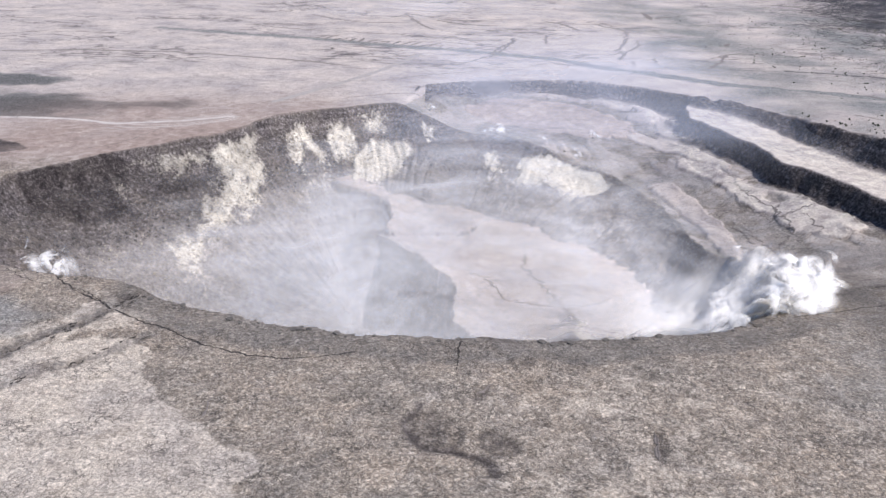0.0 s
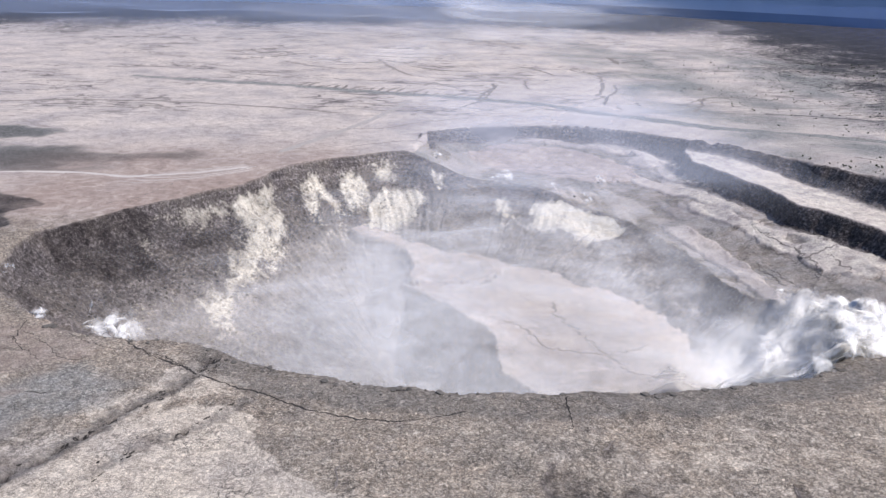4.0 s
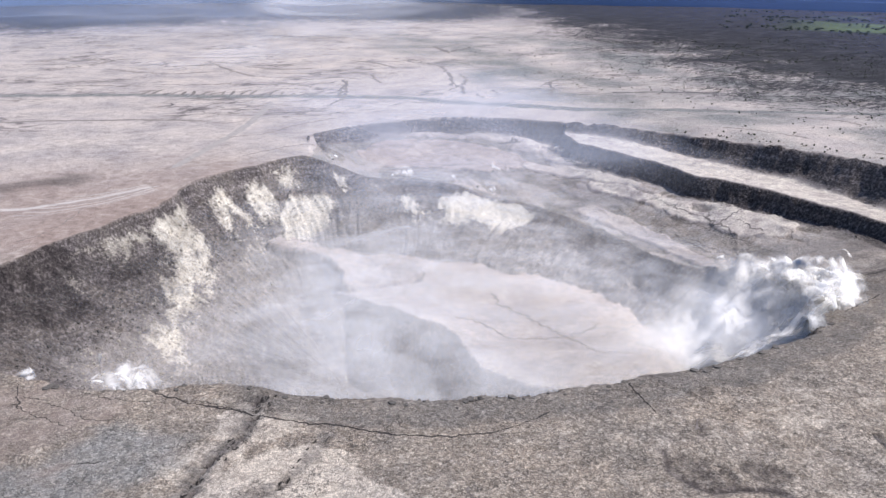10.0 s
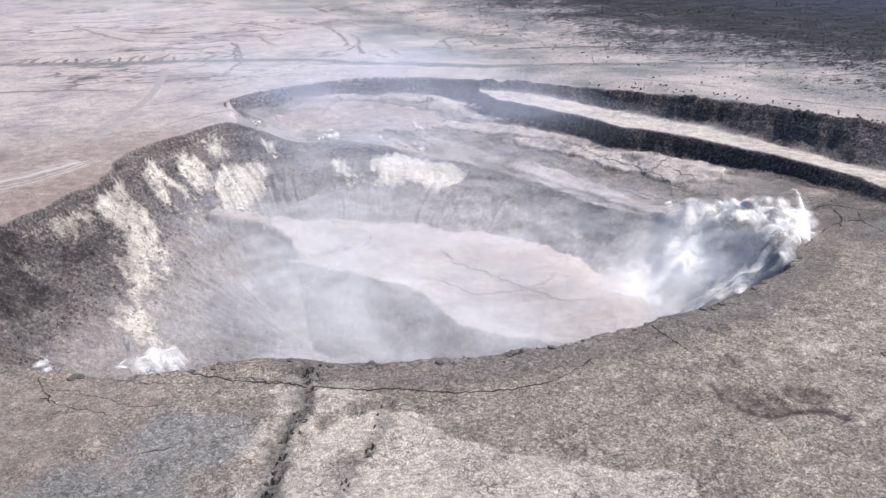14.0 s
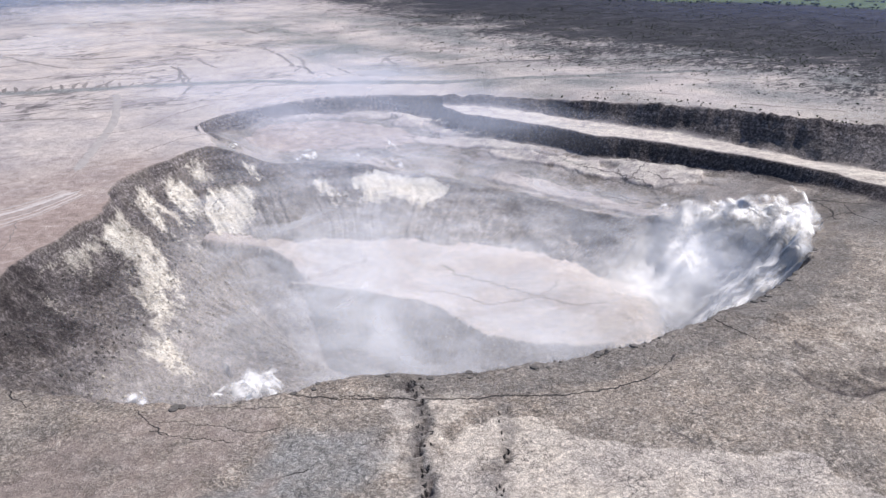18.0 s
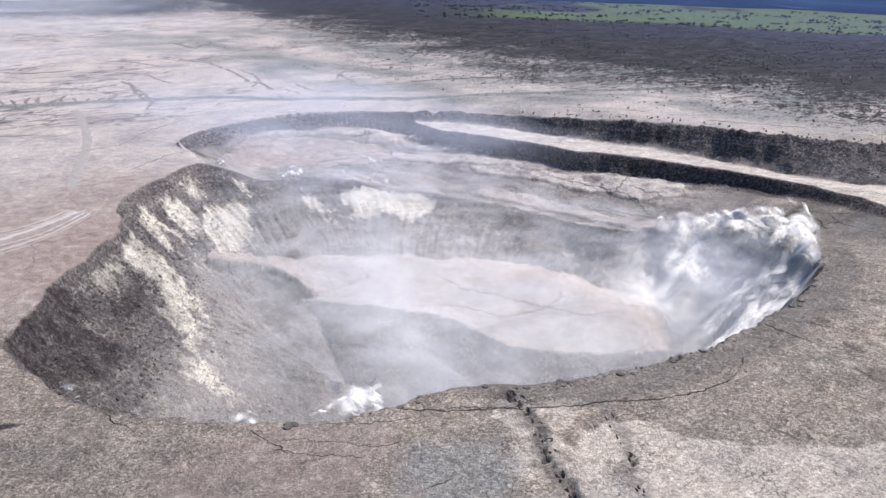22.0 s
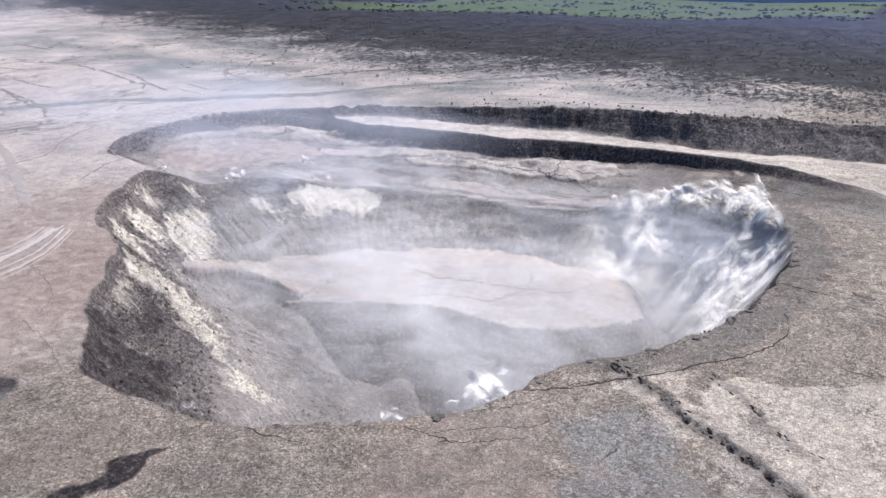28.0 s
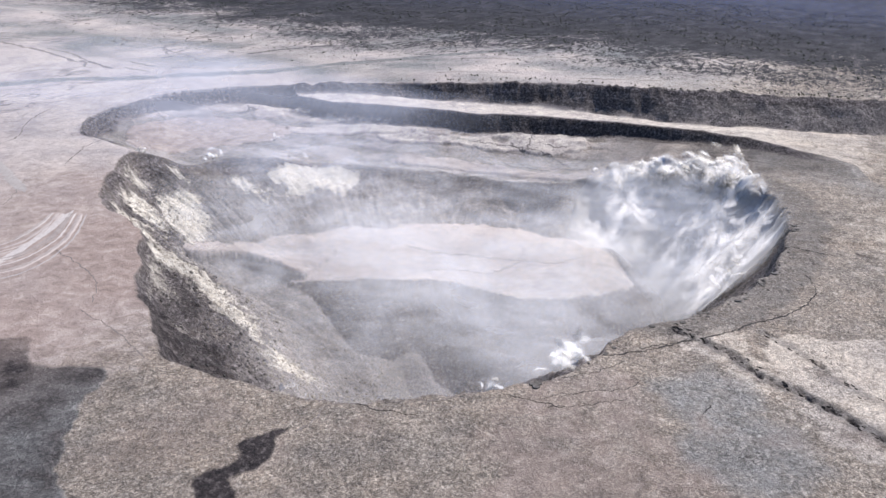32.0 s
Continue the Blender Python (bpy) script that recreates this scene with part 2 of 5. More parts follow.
def relief(x, y):
    """Height of the land at (x, y), and the masks that say what it is made of."""
    near = (x > -700) & (x < 1000) & (y > 50) & (y < 1600)
    close = near * step(1330, 1200, y) * step(560, 440, x)
    wx = x + near * (5 * grain(x, y, 46, 1) + (0.8 + 1.6 * close) * grain(x, y, 16, 2) + 0.6 * close * grain(x, y, 8, 3))
    wy = y + near * (5 * grain(x, y, 46, 4) + (0.8 + 1.6 * close) * grain(x, y, 16, 5) + 0.6 * close * grain(x, y, 8, 6))
    d = np.full((5,) + x.shape, -1000.0)
    nx, ny = wx[near], wy[near]
    for n, poly in enumerate((rim, PA, PB, lake, tongue)):
        lo, hi = (poly.min(0) - 130, poly.max(0) + 130) if n > 2 else ((-700, 50), (1000, 1600))
        sel = near & (x > lo[0]) & (x < hi[0]) & (y > lo[1]) & (y < hi[1])
        d[n][sel] = side(wx[sel], wy[sel], poly)
    s_rim, s_a, s_b, s_lake, s_tong = d
    # the plain
    far = np.hypot(x, y - 800)
    z = 3.0 * grain(x, y, 420, 7) + 1.3 * grain(x, y, 70, 8) + near * (0.5 * grain(x, y, 16, 9) + 0.35 * ridged(x, y, 11, 2, 10))
    z = z + 6 * step(1700, 3000, far) * cloudy(x, y, 600, 3, 12)
    z = z + 28 * step(400, 580, x) * step(1550, 1000, y)
    d_a = np.full(x.shape, 1000.0)
    d_a[near] = near_line(nx, ny, fault_a)
    north = step(1130, 1240, y) * step(380, 300, x)
    level = north * (19 + 24 * step(8, 120, d_a)) + (1 - north) * (31 + 24 * step(10, 140, s_b))
    top = -level * step(470, 920, y) * step(-70, 60, x) + 1.2 * grain(x, y, 40, 13)
    top = top - 12 * np.exp(-np.abs(s_rim) / 70) * step(760, 960, y) * step(120, 200, x)
    # tilted blocks on the sunken terrace
    around = np.degrees(np.arctan2(y - 900, x + 60)) * 5.6
    slab = cloudy(around, s_b * 3.2 + 20 * grain(x, y, 120, 14), 170, 3, 14)
    saw = step(-0.06, 0.1, slab)
    top_t = top + step(700, 900, y) * step(-10, 100, x) * (1.8 * (saw - 0.5) * step(24, 50, s_b)) * step(-40, 90, x - 0.25 * (y - 1250)) + 0.8 * cloudy(x, y, 22, 3, 15)
    plates = np.maximum.reduce([within(x, y, p, 1.6, 5.0, 41 + n) for n, p in enumerate(SLAB_LINES)])
    pink = within(x, y, PINK_PLATE, 2.0, 9.0, 55)
    top_t = top_t + 3.0 * plates + 2.5 * pink - 3.0 * within(x, y, TERRACE_HOLE, 3.0, 9.0, 56)
    bench = -9 + (9 - 4 * step(600, 900, y)) * step(70, 170, d_a) + 0.8 * cloudy(x, y, 30, 3, 16)
    width = np.where(x > 420, np.interp(y, [600, 727, 803, 884, 974], [96, 80, 56, 42, 28]), 24)
    rub_a = (s_a > 0) * step(0, 6, d_a) * step(width + 12, width - 6, d_a) * (s_b < 4)
    z = z + (bench - z) * step(0, 1, d_a / width) * (s_a > 0) * step(-25, 90, x)
    z = z + rub_a * (11 * cloudy(x, y, 58, 4, 17) + 3.4 * ridged(x, y, 26, 2, 18) + 1.3 * ridged(x, y, 11, 2, 49))
    amount_b = step(0, 19, s_b)
    z = z + (top_t - z) * amount_b
    rub_b = step(0, 4, s_b) * step(34, 20, s_b + 12 * grain(x, y, 60, 19)) * step(600, 800, y) * (x > -20)
    z = z + rub_b * (2.2 * cloudy(x, y, 16, 3, 20)) * step(10, 16, s_b)
    # the crater
    k, c, ang, reach = wall_shape(x, y)
    dd = np.maximum(s_rim, 0)
    gully = ridged(ang * 7.2 + 12 * grain(x, y, 60, 21), dd * 0.12, 24, 3, 22)
    crag = cloudy(x, y, 34, 4, 23)
    fall = c * (1 - np.exp(-dd / 11)) + k * np.minimum(dd, reach) + 1.5 * np.maximum(dd - reach, 0)
    bed = fall / 9.0 + 1.1 * cloudy(x, y, 60, 3, 34)
    bed = bed - np.floor(bed)
    fall = fall + 5.0 * (step(0.3, 0.62, bed) - bed) * step(6, 16, dd) * step(120, 70, dd) * step(-60, -160, x) * (0.6 + 0.8 * cloudy(x, y, 70, 2, 36))
    rough = step(0, 30, dd) * (5.5 * crag * step(170, 60, dd) + 5.5 * gully * step(14, 50, dd)) + step(1, 5, dd) * (1.9 * ridged(x, y, 17, 2, 24) + 1.1 * ridged(x, y, 8, 2, 33)) * step(220, 40, dd)
    wall = np.where(s_rim > 0, np.minimum(z, top + 2) * 0 + z * (s_rim <= 0) + top * 1.0, z) - fall + rough * (s_rim > 0)
    wall = np.where(s_rim > 0, wall, z)
    basin = -206 + 1.5 * cloudy(x, y, 40, 3, 25) + 26 * np.exp(-(((x + 42) / 46) ** 2 + ((y - 902) / 40) ** 2))
    open_side = np.clip(step(90, 160, x) * step(690, 780, y) + step(990, 1060, y) * step(-20, 40, x), 0, 1)
    plate = -115 + 0.5 * cloudy(x, y, 40, 4, 26) + 3.5 * step(60, 0, s_lake) - 3.5 - np.maximum(-s_lake, 0) * (1.05 - 1.0 * open_side) + 2 * gully * step(0, -25, s_lake)
    slope_t = -77 - 0.28 * ((x + 124) * 0.87 - (y - 1130) * 0.45)
    flap = np.maximum(slope_t, -112) + 1.6 * cloudy(x, y, 26, 4, 27) + 1.5 * ridged(x, y, 20, 3, 37) - 12 * step(0, -6, s_tong) - np.maximum(-s_tong, 0) * 0.64
    inner = np.stack([wall, basin, plate, flap])
    pick = np.argmax(inner, 0)
    zi = inner.max(0)
    z = np.where(s_rim > 0, zi, z)
    # fissures and pits in the near ground
    pits = near & (y < 640)
    fx, fy = wx[pits], wy[pits]
    cut_depth = np.zeros(x.shape)
    f1 = near_line(fx, fy, smooth_line(FISSURE, closed=False))
    f2 = near_line(fx, fy, smooth_line(FISSURE_2, closed=False))
    holes = step(0.0, 0.3, grain(fx, fy, 6.5, 28))
    cut_depth[pits] = step(4.4, 1.4, f1) * (0.8 + 3.0 * holes) + step(2.6, 0.8, f2) * 3.0 * holes * step(0.1, 0.3, grain(fx, fy, 30, 29))
    fiss = np.zeros(x.shape)
    fiss[pits] = np.maximum(step(11, 3, f1 + 3 * grain(fx, fy, 8, 30)), 0.8 * step(9, 2, f2 + 4 * grain(fx, fy, 8, 31)))
    z = z - cut_depth * (s_rim < -2)
    shelf = near_line(wx, wy, np.array(DARK_RIMS, float)) if x.size < 9 else np.where(near & (y < 500) & (np.abs(x) < 60), 0, 1000.0)
    sel = shelf == 0
    shelf[sel] = near_line(wx[sel], wy[sel], np.array(DARK_RIMS, float))
    pit = np.maximum.reduce([within(x, y, p, 1.6, 2.0, 57 + n) for n, p in enumerate(PITS)])
    z = z - 1.7 * pit * (0.75 + 0.5 * grain(x, y, 7, 58)) - 0.9 * np.exp(-(shelf / 2.2) ** 2)
    return z, dict(s_rim=s_rim, s_a=s_a, s_b=s_b, s_lake=s_lake, s_tong=s_tong, pick=pick, fall=dd, ang=ang, far=far, gully=gully, saw=saw,
                   rub_a=rub_a, rub_b=rub_b, fiss=fiss, cut=cut_depth, d_a=d_a, wx=wx, wy=wy, near=near, shelf=shelf, plates=plates, pink=pink, pit=pit, open_side=open_side)


def knots(spans):
    """Grid lines: (start, stop, spacing at start, spacing at stop)."""
    out = [spans[0][0]]
    for a, b, sa, sb in spans:
        while out[-1] < b - 1e-6:
            v = out[-1]
            out.append(min(b, v + sa + (sb - sa) * (v - a) / (b - a)))
    return np.array(out)


gx = knots([(-5600, -1400, 140, 40), (-1400, -640, 40, 6), (-640, -560, 6, 2), (-560, -450, 2, 1.6), (-450, 330, 1.6, 1.6), (330, 420, 1.6, 2), (420, 700, 2, 4), (700, 1600, 4, 40), (1600, 5600, 40, 140)])
gy = knots([(-2500, 60, 160, 20), (60, 340, 20, 2), (340, 1000, 1.8, 1.8), (1000, 1330, 1.8, 2.3), (1330, 1540, 2.3, 5), (1540, 2500, 5, 40), (2500, 5600, 40, 140)])
GX, GY = np.meshgrid(gx, gy)
GZ, K = relief(GX, GY)


def height(x, y):
    """Height of the finished sheet at one place."""
    i = min(max(int(np.searchsorted(gx, x)) - 1, 0), len(gx) - 2)
    j = min(max(int(np.searchsorted(gy, y)) - 1, 0), len(gy) - 2)
    u, v = (x - gx[i]) / (gx[i + 1] - gx[i]), (y - gy[j]) / (gy[j + 1] - gy[j])
    a = GZ[j, i] * (1 - u) + GZ[j, i + 1] * u
    b = GZ[j + 1, i] * (1 - u) + GZ[j + 1, i + 1] * u
    return float(a * (1 - v) + b * v)


def soils():
    """What each place is covered with: weights of the kinds of cover."""
    x, y, k = K["wx"], K["wy"], K
    near = k["near"]
    zero = np.zeros(x.shape)

    def patch(poly, edge):
        out = zero.copy()
        p = smooth_line(poly)
        lo, hi = p.min(0) - 60, p.max(0) + 60
        sel = (x > lo[0]) & (x < hi[0]) & (y > lo[1]) & (y < hi[1])
        out[sel] = step(-edge, edge, side(x[sel], y[sel], p) + edge * 1.5 * cloudy(x[sel], y[sel], edge * 4 + 4, 3, 41))
        return out

    def band(line, width, ragged, seed):
        out = zero.copy()
        p = smooth_line(line, closed=False)
        lo, hi = p.min(0) - 90, p.max(0) + 90
        sel = (x > lo[0]) & (x < hi[0]) & (y > lo[1]) & (y < hi[1])
        out[sel] = step(width * 1.3, width * 0.5, near_line(x[sel], y[sel], p) + ragged * cloudy(x[sel], y[sel], 40, 4, seed))
        return out
    s_rim, fall, pick = k["s_rim"], k["fall"], k["pick"]
    inside = s_rim > 0
    wall = inside & ((pick == 0) | (pick == 1))
    lakebed = inside & ((pick == 2) & (k["s_lake"] > -1 - 200 * k["open_side"]) | (pick == 3) & (k["s_tong"] > -2))
    scarp = inside & ~wall & ~lakebed
    # ash: pale plain to the north and on the lower ground
    ash = step(600, 1080, y + 0.2 * x + 150 * cloudy(x, y, 260, 3, 42)) * 0.9
    ash = np.maximum(ash, 0.12 + 0.25 * cloudy(x, y, 130, 4, 40) + 0.2 * step(-60, 60, x) * step(530, 470, y))
    ash = np.maximum(ash, 0.78 * patch(PALE_PATCH, 3) * (0.9 + 0.35 * cloudy(x, y, 24, 3, 39)))
    ash = np.maximum(ash, 0.74 * band(FISSURE, 28, 26, 95) * (0.8 + 0.6 * cloudy(x, y, 16, 3, 96)) * (s_rim < -22))
    terr = (k["s_b"] > 14) & ~inside
    plates, pink = k["plates"], k["pink"]
    ash = np.where(terr & (y > 700), np.maximum(0.44 + 0.26 * k["saw"] + 0.3 * cloudy(x, y, 50, 4, 85), np.maximum(0.98 * plates, 0.84 * pink)), ash)
    bench = (k["s_a"] > 0) & (k["d_a"] > 26) & (k["rub_a"] < 0.3) & (k["s_b"] <= 0) & (x > 330)
    ash = np.where(bench, np.maximum(ash, step(430, 540, y) * (0.9 + 0.3 * cloudy(x, y, 30, 3, 38))), ash)
    lip = step(-2.5, 1.0, s_rim)
    ash = np.where(s_rim > -3, ash * (1 - lip), ash)
    ash = np.where(lakebed, 0.8, ash)
    # dark broken rock
    rock = np.maximum(k["rub_a"], step(0, 3, k["s_b"]) * step(30, 18, k["s_b"] + 9 * cloudy(x, y, 26, 3, 86)) * (1 - plates) * step(500, 580, y) * (x > -20))
    rock = np.maximum(rock, k["rub_b"] * 0.85)
    rock = np.where(terr & (y > 800) & (x > 20), np.maximum(rock, 0.2 * step(0.5, 0.05, k["saw"]) * (1 - pink) * (1 - plates)), rock)
    rock = np.where(wall, (0.8 + 0.35 * cloudy(x, y, 40, 4, 44)) * lip, rock)
    rock = np.where(scarp, 0.75, rock)
    rock = np.where(~inside & (s_rim > -3), np.maximum(rock, 0.8 * lip), rock)
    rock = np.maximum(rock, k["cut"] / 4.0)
    black = 0.3 * step(-300, -450, x + 0.2 * (y - 600)) * step(1000, 880, y) * (0.7 + 0.8 * cloudy(x, y, 60, 4, 33)) * ~inside
    black = np.maximum(black, patch(BLACK_FLOW, 1.0))
    # fissure holes get blacker with depth: their shade goes into the colour
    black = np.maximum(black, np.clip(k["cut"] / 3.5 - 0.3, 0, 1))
    black = np.maximum(black, 0.36 * k["rub_a"] * (0.75 + 0.6 * cloudy(x, y, 30, 4, 36)))
    spur = wall * within(x, y, SPUR, 6, 12, 35)
    black = np.maximum(black, 1.0 * spur * (0.85 + 0.5 * cloudy(x, y, 14, 4, 35)))
    black = np.maximum(black, 0.42 * wall * step(130, 50, fall) * step(-225, -280, x - 0.3 * (y - 950)) * step(112, 140, k["ang"]) * step(215, 195, k["ang"]) * (0.7 + 1.0 * cloudy(x, y, 22, 4, 28)))
    black = np.maximum(black, 0.85 * wall * within(x, y, DARK_PATCH, 4, 8, 30))
    # small pits and the ledge along them made darker
    black = np.maximum(black, 0.62 * k["pit"] * (0.75 + 0.7 * cloudy(x, y, 9, 3, 59)))
    black = np.maximum(black, 0.95 * np.exp(-(k["shelf"] / 3.8) ** 2) * (0.7 + 0.6 * cloudy(x, y, 14, 3, 37)))
    # steep face of fault B, its shade painted black over the rock
    black = np.maximum(black, 0.6 * step(1, 4, k["s_b"]) * step(20, 15, k["s_b"]) * step(500, 580, y) * (x > 330) * ~inside)
    rock = np.maximum(rock, 0.6 * np.exp(-(k["shelf"] / 3.0) ** 2))
    seams = step(0.62, 0.86, ridged(k["s_b"] + 30 * grain(x, y, 90, 83), k["ang"] * 1.3, 46, 3, 82)) * step(-0.1, 0.25, cloudy(x, y, 120, 3, 84))
    black = np.maximum(black, 0.32 * seams * terr * (y > 720) * (x > 60) * step(20, 50, k["s_b"]) * (1 - 0.7 * plates))
    black = np.maximum(black, 0.5 * within(x, y, TERRACE_HOLE, 3, 9, 56))
    # grey older crust
    field = patch(GREY_FIELD, 2.5)
    black = np.maximum(black, 0.85 * field * (0.85 + 0.6 * cloudy(x, y, 30, 3, 34)))
    grey = np.maximum(0.6 * patch(BLUE_PATCH, 18), field)
    grey = np.maximum(grey, 0.15 * k["pit"])
    grey = np.where(terr & (y > 760), np.maximum(grey, 0.5 * (1 - plates) * (1 - pink) * (0.75 + 0.6 * cloudy(x, y, 60, 3, 87))), grey)
    strip = zero.copy()
    sel = near & (y < 660) & (s_rim < 0) & (s_rim > -60)
    strip[sel] = step(44, 30, -s_rim[sel] + 10 * cloudy(x[sel], y[sel], 40, 3, 45)) * step(-265, -225, x[sel])
    grey = np.maximum(grey, 0.36 * strip)
    black = np.maximum(black, 0.3 * strip)
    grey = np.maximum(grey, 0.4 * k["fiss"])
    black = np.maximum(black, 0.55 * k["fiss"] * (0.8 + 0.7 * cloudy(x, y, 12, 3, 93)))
    grey = np.maximum(grey, 0.6 * step(140, 330, x) * step(800, 640, y) * (0.7 + 0.6 * cloudy(x, y, 120, 3, 46)) * near * (k["s_b"] > 0))
    black = np.maximum(black, 0.55 * step(290, 350, x) * step(880, 760, y) * near * (k["s_b"] > 12) * (0.8 + 0.7 * cloudy(x, y, 50, 3, 81)) * ~inside)
    grey = np.maximum(grey, band(NORTH_SCARP, 22, 14, 47) * (0.8 + 0.2 * step(300, 500, x)))
    grey = np.maximum(grey, (0.48 + 0.7 * cloudy(x, y, 170, 4, 80)) * step(280, 520, x) * step(560, 900, y) * (k["s_a"] < 0) * step(2600, 1900, k["far"]))
    # two soft cloud shadows, painted dark into the plain's colour
    cloud_shade = np.hypot((x + 540) / 200, (y - 1225) / 70) + 1.1 * cloudy(x, y, 130, 4, 76)
    cloud_shade2 = np.hypot((x + 680) / 90, (y - 1390) / 50) + 1.1 * cloudy(x, y, 130, 4, 77)
    black = np.maximum(black, 0.6 * np.maximum(step(1.15, 0.2, cloud_shade), 0.8 * step(1.15, 0.2, cloud_shade2)))
    grey = np.maximum(grey, np.maximum(step(1.15, 0.35, cloud_shade), step(1.15, 0.35, cloud_shade2)))
    # sulphur and gypsum on the walls
    sulf = zero.copy()
    for n, (sx, sy, r, w) in enumerate(SULPHUR):
        dist = np.hypot((x - sx), (y - sy)) / r
        sulf = np.maximum(sulf, w * step(1.3, 0.25, dist + 0.7 * cloudy(x, y, 22, 4, 50 + n)))
    for n, (poly, w) in enumerate(SULPHUR_PATCHES):
        sulf = np.maximum(sulf, w * within(x, y, poly, 16, 22, 60 + n))
    streak = ridged(k["ang"] * 7.2 + 5 * grain(x, y, 30, 65), fall * 0.14, 13, 3, 66)
    sulf = np.maximum(sulf, 0.9 * within(x, y, SULPHUR_RUN, 18, 24, 64) * (0.35 + 0.65 * step(165, 80, fall)))
    sulf = sulf * (0.8 + 0.4 * streak + 0.5 * cloudy(x, y, 14, 4, 67))
    gypsum = 0.36 * step(-0.05, 0.5, cloudy(x, y, 70, 4, 69)) * (x < 60) * (y > 900) * step(10, 30, fall) * step(130, 70, fall) * (0.6 + 0.8 * ridged(x, y, 9, 3, 68))
    sulf = np.clip(np.maximum(sulf, gypsum), 0, 1) * wall * step(2, 9, fall + 5 * cloudy(x, y, 14, 2, 63))
    sulf = np.maximum(sulf, 0.5 * plates * terr * step(312, 335, x) * (0.9 + 0.4 * cloudy(x, y, 30, 3, 91)))
    sulf = np.maximum(sulf, 0.62 * np.clip(bench * step(520, 640, y) * (0.8 + 0.4 * cloudy(x, y, 26, 3, 90)), 0, 1))
    # fine talus below the walls
    fines = np.where(wall, step(62, 135, fall + 26 * streak) * step(700, 860, y) * step(120, -40, x), 0)
    fines = np.maximum(fines, np.where(inside & (pick == 3) & ~lakebed, step(-7, -13, k["s_tong"] + 3 * cloudy(x, y, 20, 3, 92)), 0))
    fines = np.maximum(fines, 0.9 * inside * (pick != 2) * within(x, y, FAN, 14, 12, 88))
    fines = np.maximum(fines, 0.9 * inside * (pick == 2) * (k["s_lake"] < -2) * step(-70, -105, x + 14 * cloudy(x, y, 40, 3, 89)))
    fines = np.where(inside & (pick == 1), 0.8, fines)
    fines = np.maximum(fines, 0.34 * k["rub_a"] * step(22, 46, k["d_a"] + 10 * cloudy(x, y, 30, 3, 94)) * (x > 420))
    fines = np.maximum(fines, np.where(wall, step(-70, -4, k["s_lake"]) * step(720, 800, y), 0))
    # reddish ash west of the rim
    warm = step(-40, -160, x + 0.1 * (y - 1000)) * step(860, 980, y) * step(1420, 1120, y) * step(-680, -440, x) * (0.9 + 0.4 * cloudy(x, y, 120, 3, 70))
    warm = np.maximum(warm, 0.5 * step(0.0, 0.5, cloudy(x, y, 70, 4, 29)) * step(-250, -340, x) * step(900, 700, y))
    warm = np.maximum(warm, 0.5 * patch(BROWN_PATCH, 10) * (0.7 + 0.7 * cloudy(x, y, 20, 4, 97)))
    warm = np.clip(np.maximum(warm, 0.5 * pink * terr), 0, 1) * ~inside + 0.2 * lakebed
    # scrub and forest
    ang = np.degrees(np.arctan2(y - 800, x))
    out_a = k["s_a"] < 0
    e = x - 0.12 * (y - 900) + 130 * cloudy(x, y, 300, 4, 72)
    scrub = np.interp(e, [540, 660, 860, 1080, 1320, 1560], [0, 0.24, 0.42, 0.55, 0.72, 0.92]) * (1 + 0.3 * cloudy(x, y, 150, 4, 73)) * out_a * step(90, 60, ang)
    start = np.interp(ang, [-40, 5, 20, 40, 58, 75], [1430, 1450, 1560, 1850, 2700, 3600])
    deep = step(-250, 800, k["far"] - start + 260 * cloudy(x, y, 500, 4, 74)) * step(88, 74, ang)
    scrub = np.maximum(scrub, (0.5 + 0.4 * step(150, 900, k["far"] - start)) * deep)
    west_far = 0.7 * step(1900, 3300, k["far"] + 400 * cloudy(x, y, 600, 4, 75)) * step(50, 74, ang)
    scrub = np.maximum(scrub, west_far)
    scrub = np.maximum(scrub, 0.5 * band(EAST_BED, 9, 8, 48) * out_a)
    grass = step(2690, 2740, k["far"] + 60 * cloudy(x, y, 300, 3, 78) - 170 * step(14, 0, ang)) * step(4300, 3900, k["far"]) * step(2.5, 3.4, ang) * step(47, 40, ang)
    grass = grass * step(-0.42, -0.28, cloudy(x, y, 420, 4, 79) + 0.3 * step(40, 20, ang) - 0.5 * step(2950, 3300, k["far"]) * step(20, 45, ang))
    lines = step(1450, 1650, y) * out_a * (1 - deep) * step(2900, 2300, k["far"])
    lines = np.maximum(lines, 0.2 * lakebed)
    lines = np.maximum(lines, 0.3 * (~inside) * (y > 900) * (x < 0))
    tiles = terr & (y > 720) & (x > 60)
    tiles = np.maximum(tiles * 0.9 * step(-0.1, 0.3, cloudy(x, y, 140, 3, 32)), 0.5 * bench * step(-0.1, 0.3, cloudy(x, y, 90, 3, 31)))
    tiles = np.maximum(tiles, 0.4 * (inside & (pick == 3) & lakebed) * step(-60, 0, x))
    return [np.clip(v, 0, 1) for v in (ash, rock, sulf, grey, fines, warm, scrub, grass, lines, tiles, black, step(1000, 560, y))]


# ---- materials ----
def nodes_of(name, rough=0.9):
    m = bpy.data.materials.new(name)
    m.use_nodes = True
    n, l = m.node_tree.nodes, m.node_tree.links
    b = n["Principled BSDF"]
    b.inputs["Roughness"].default_value = rough
    b.inputs["Specular IOR Level"].default_value = 0.25
    return m, n, l, b


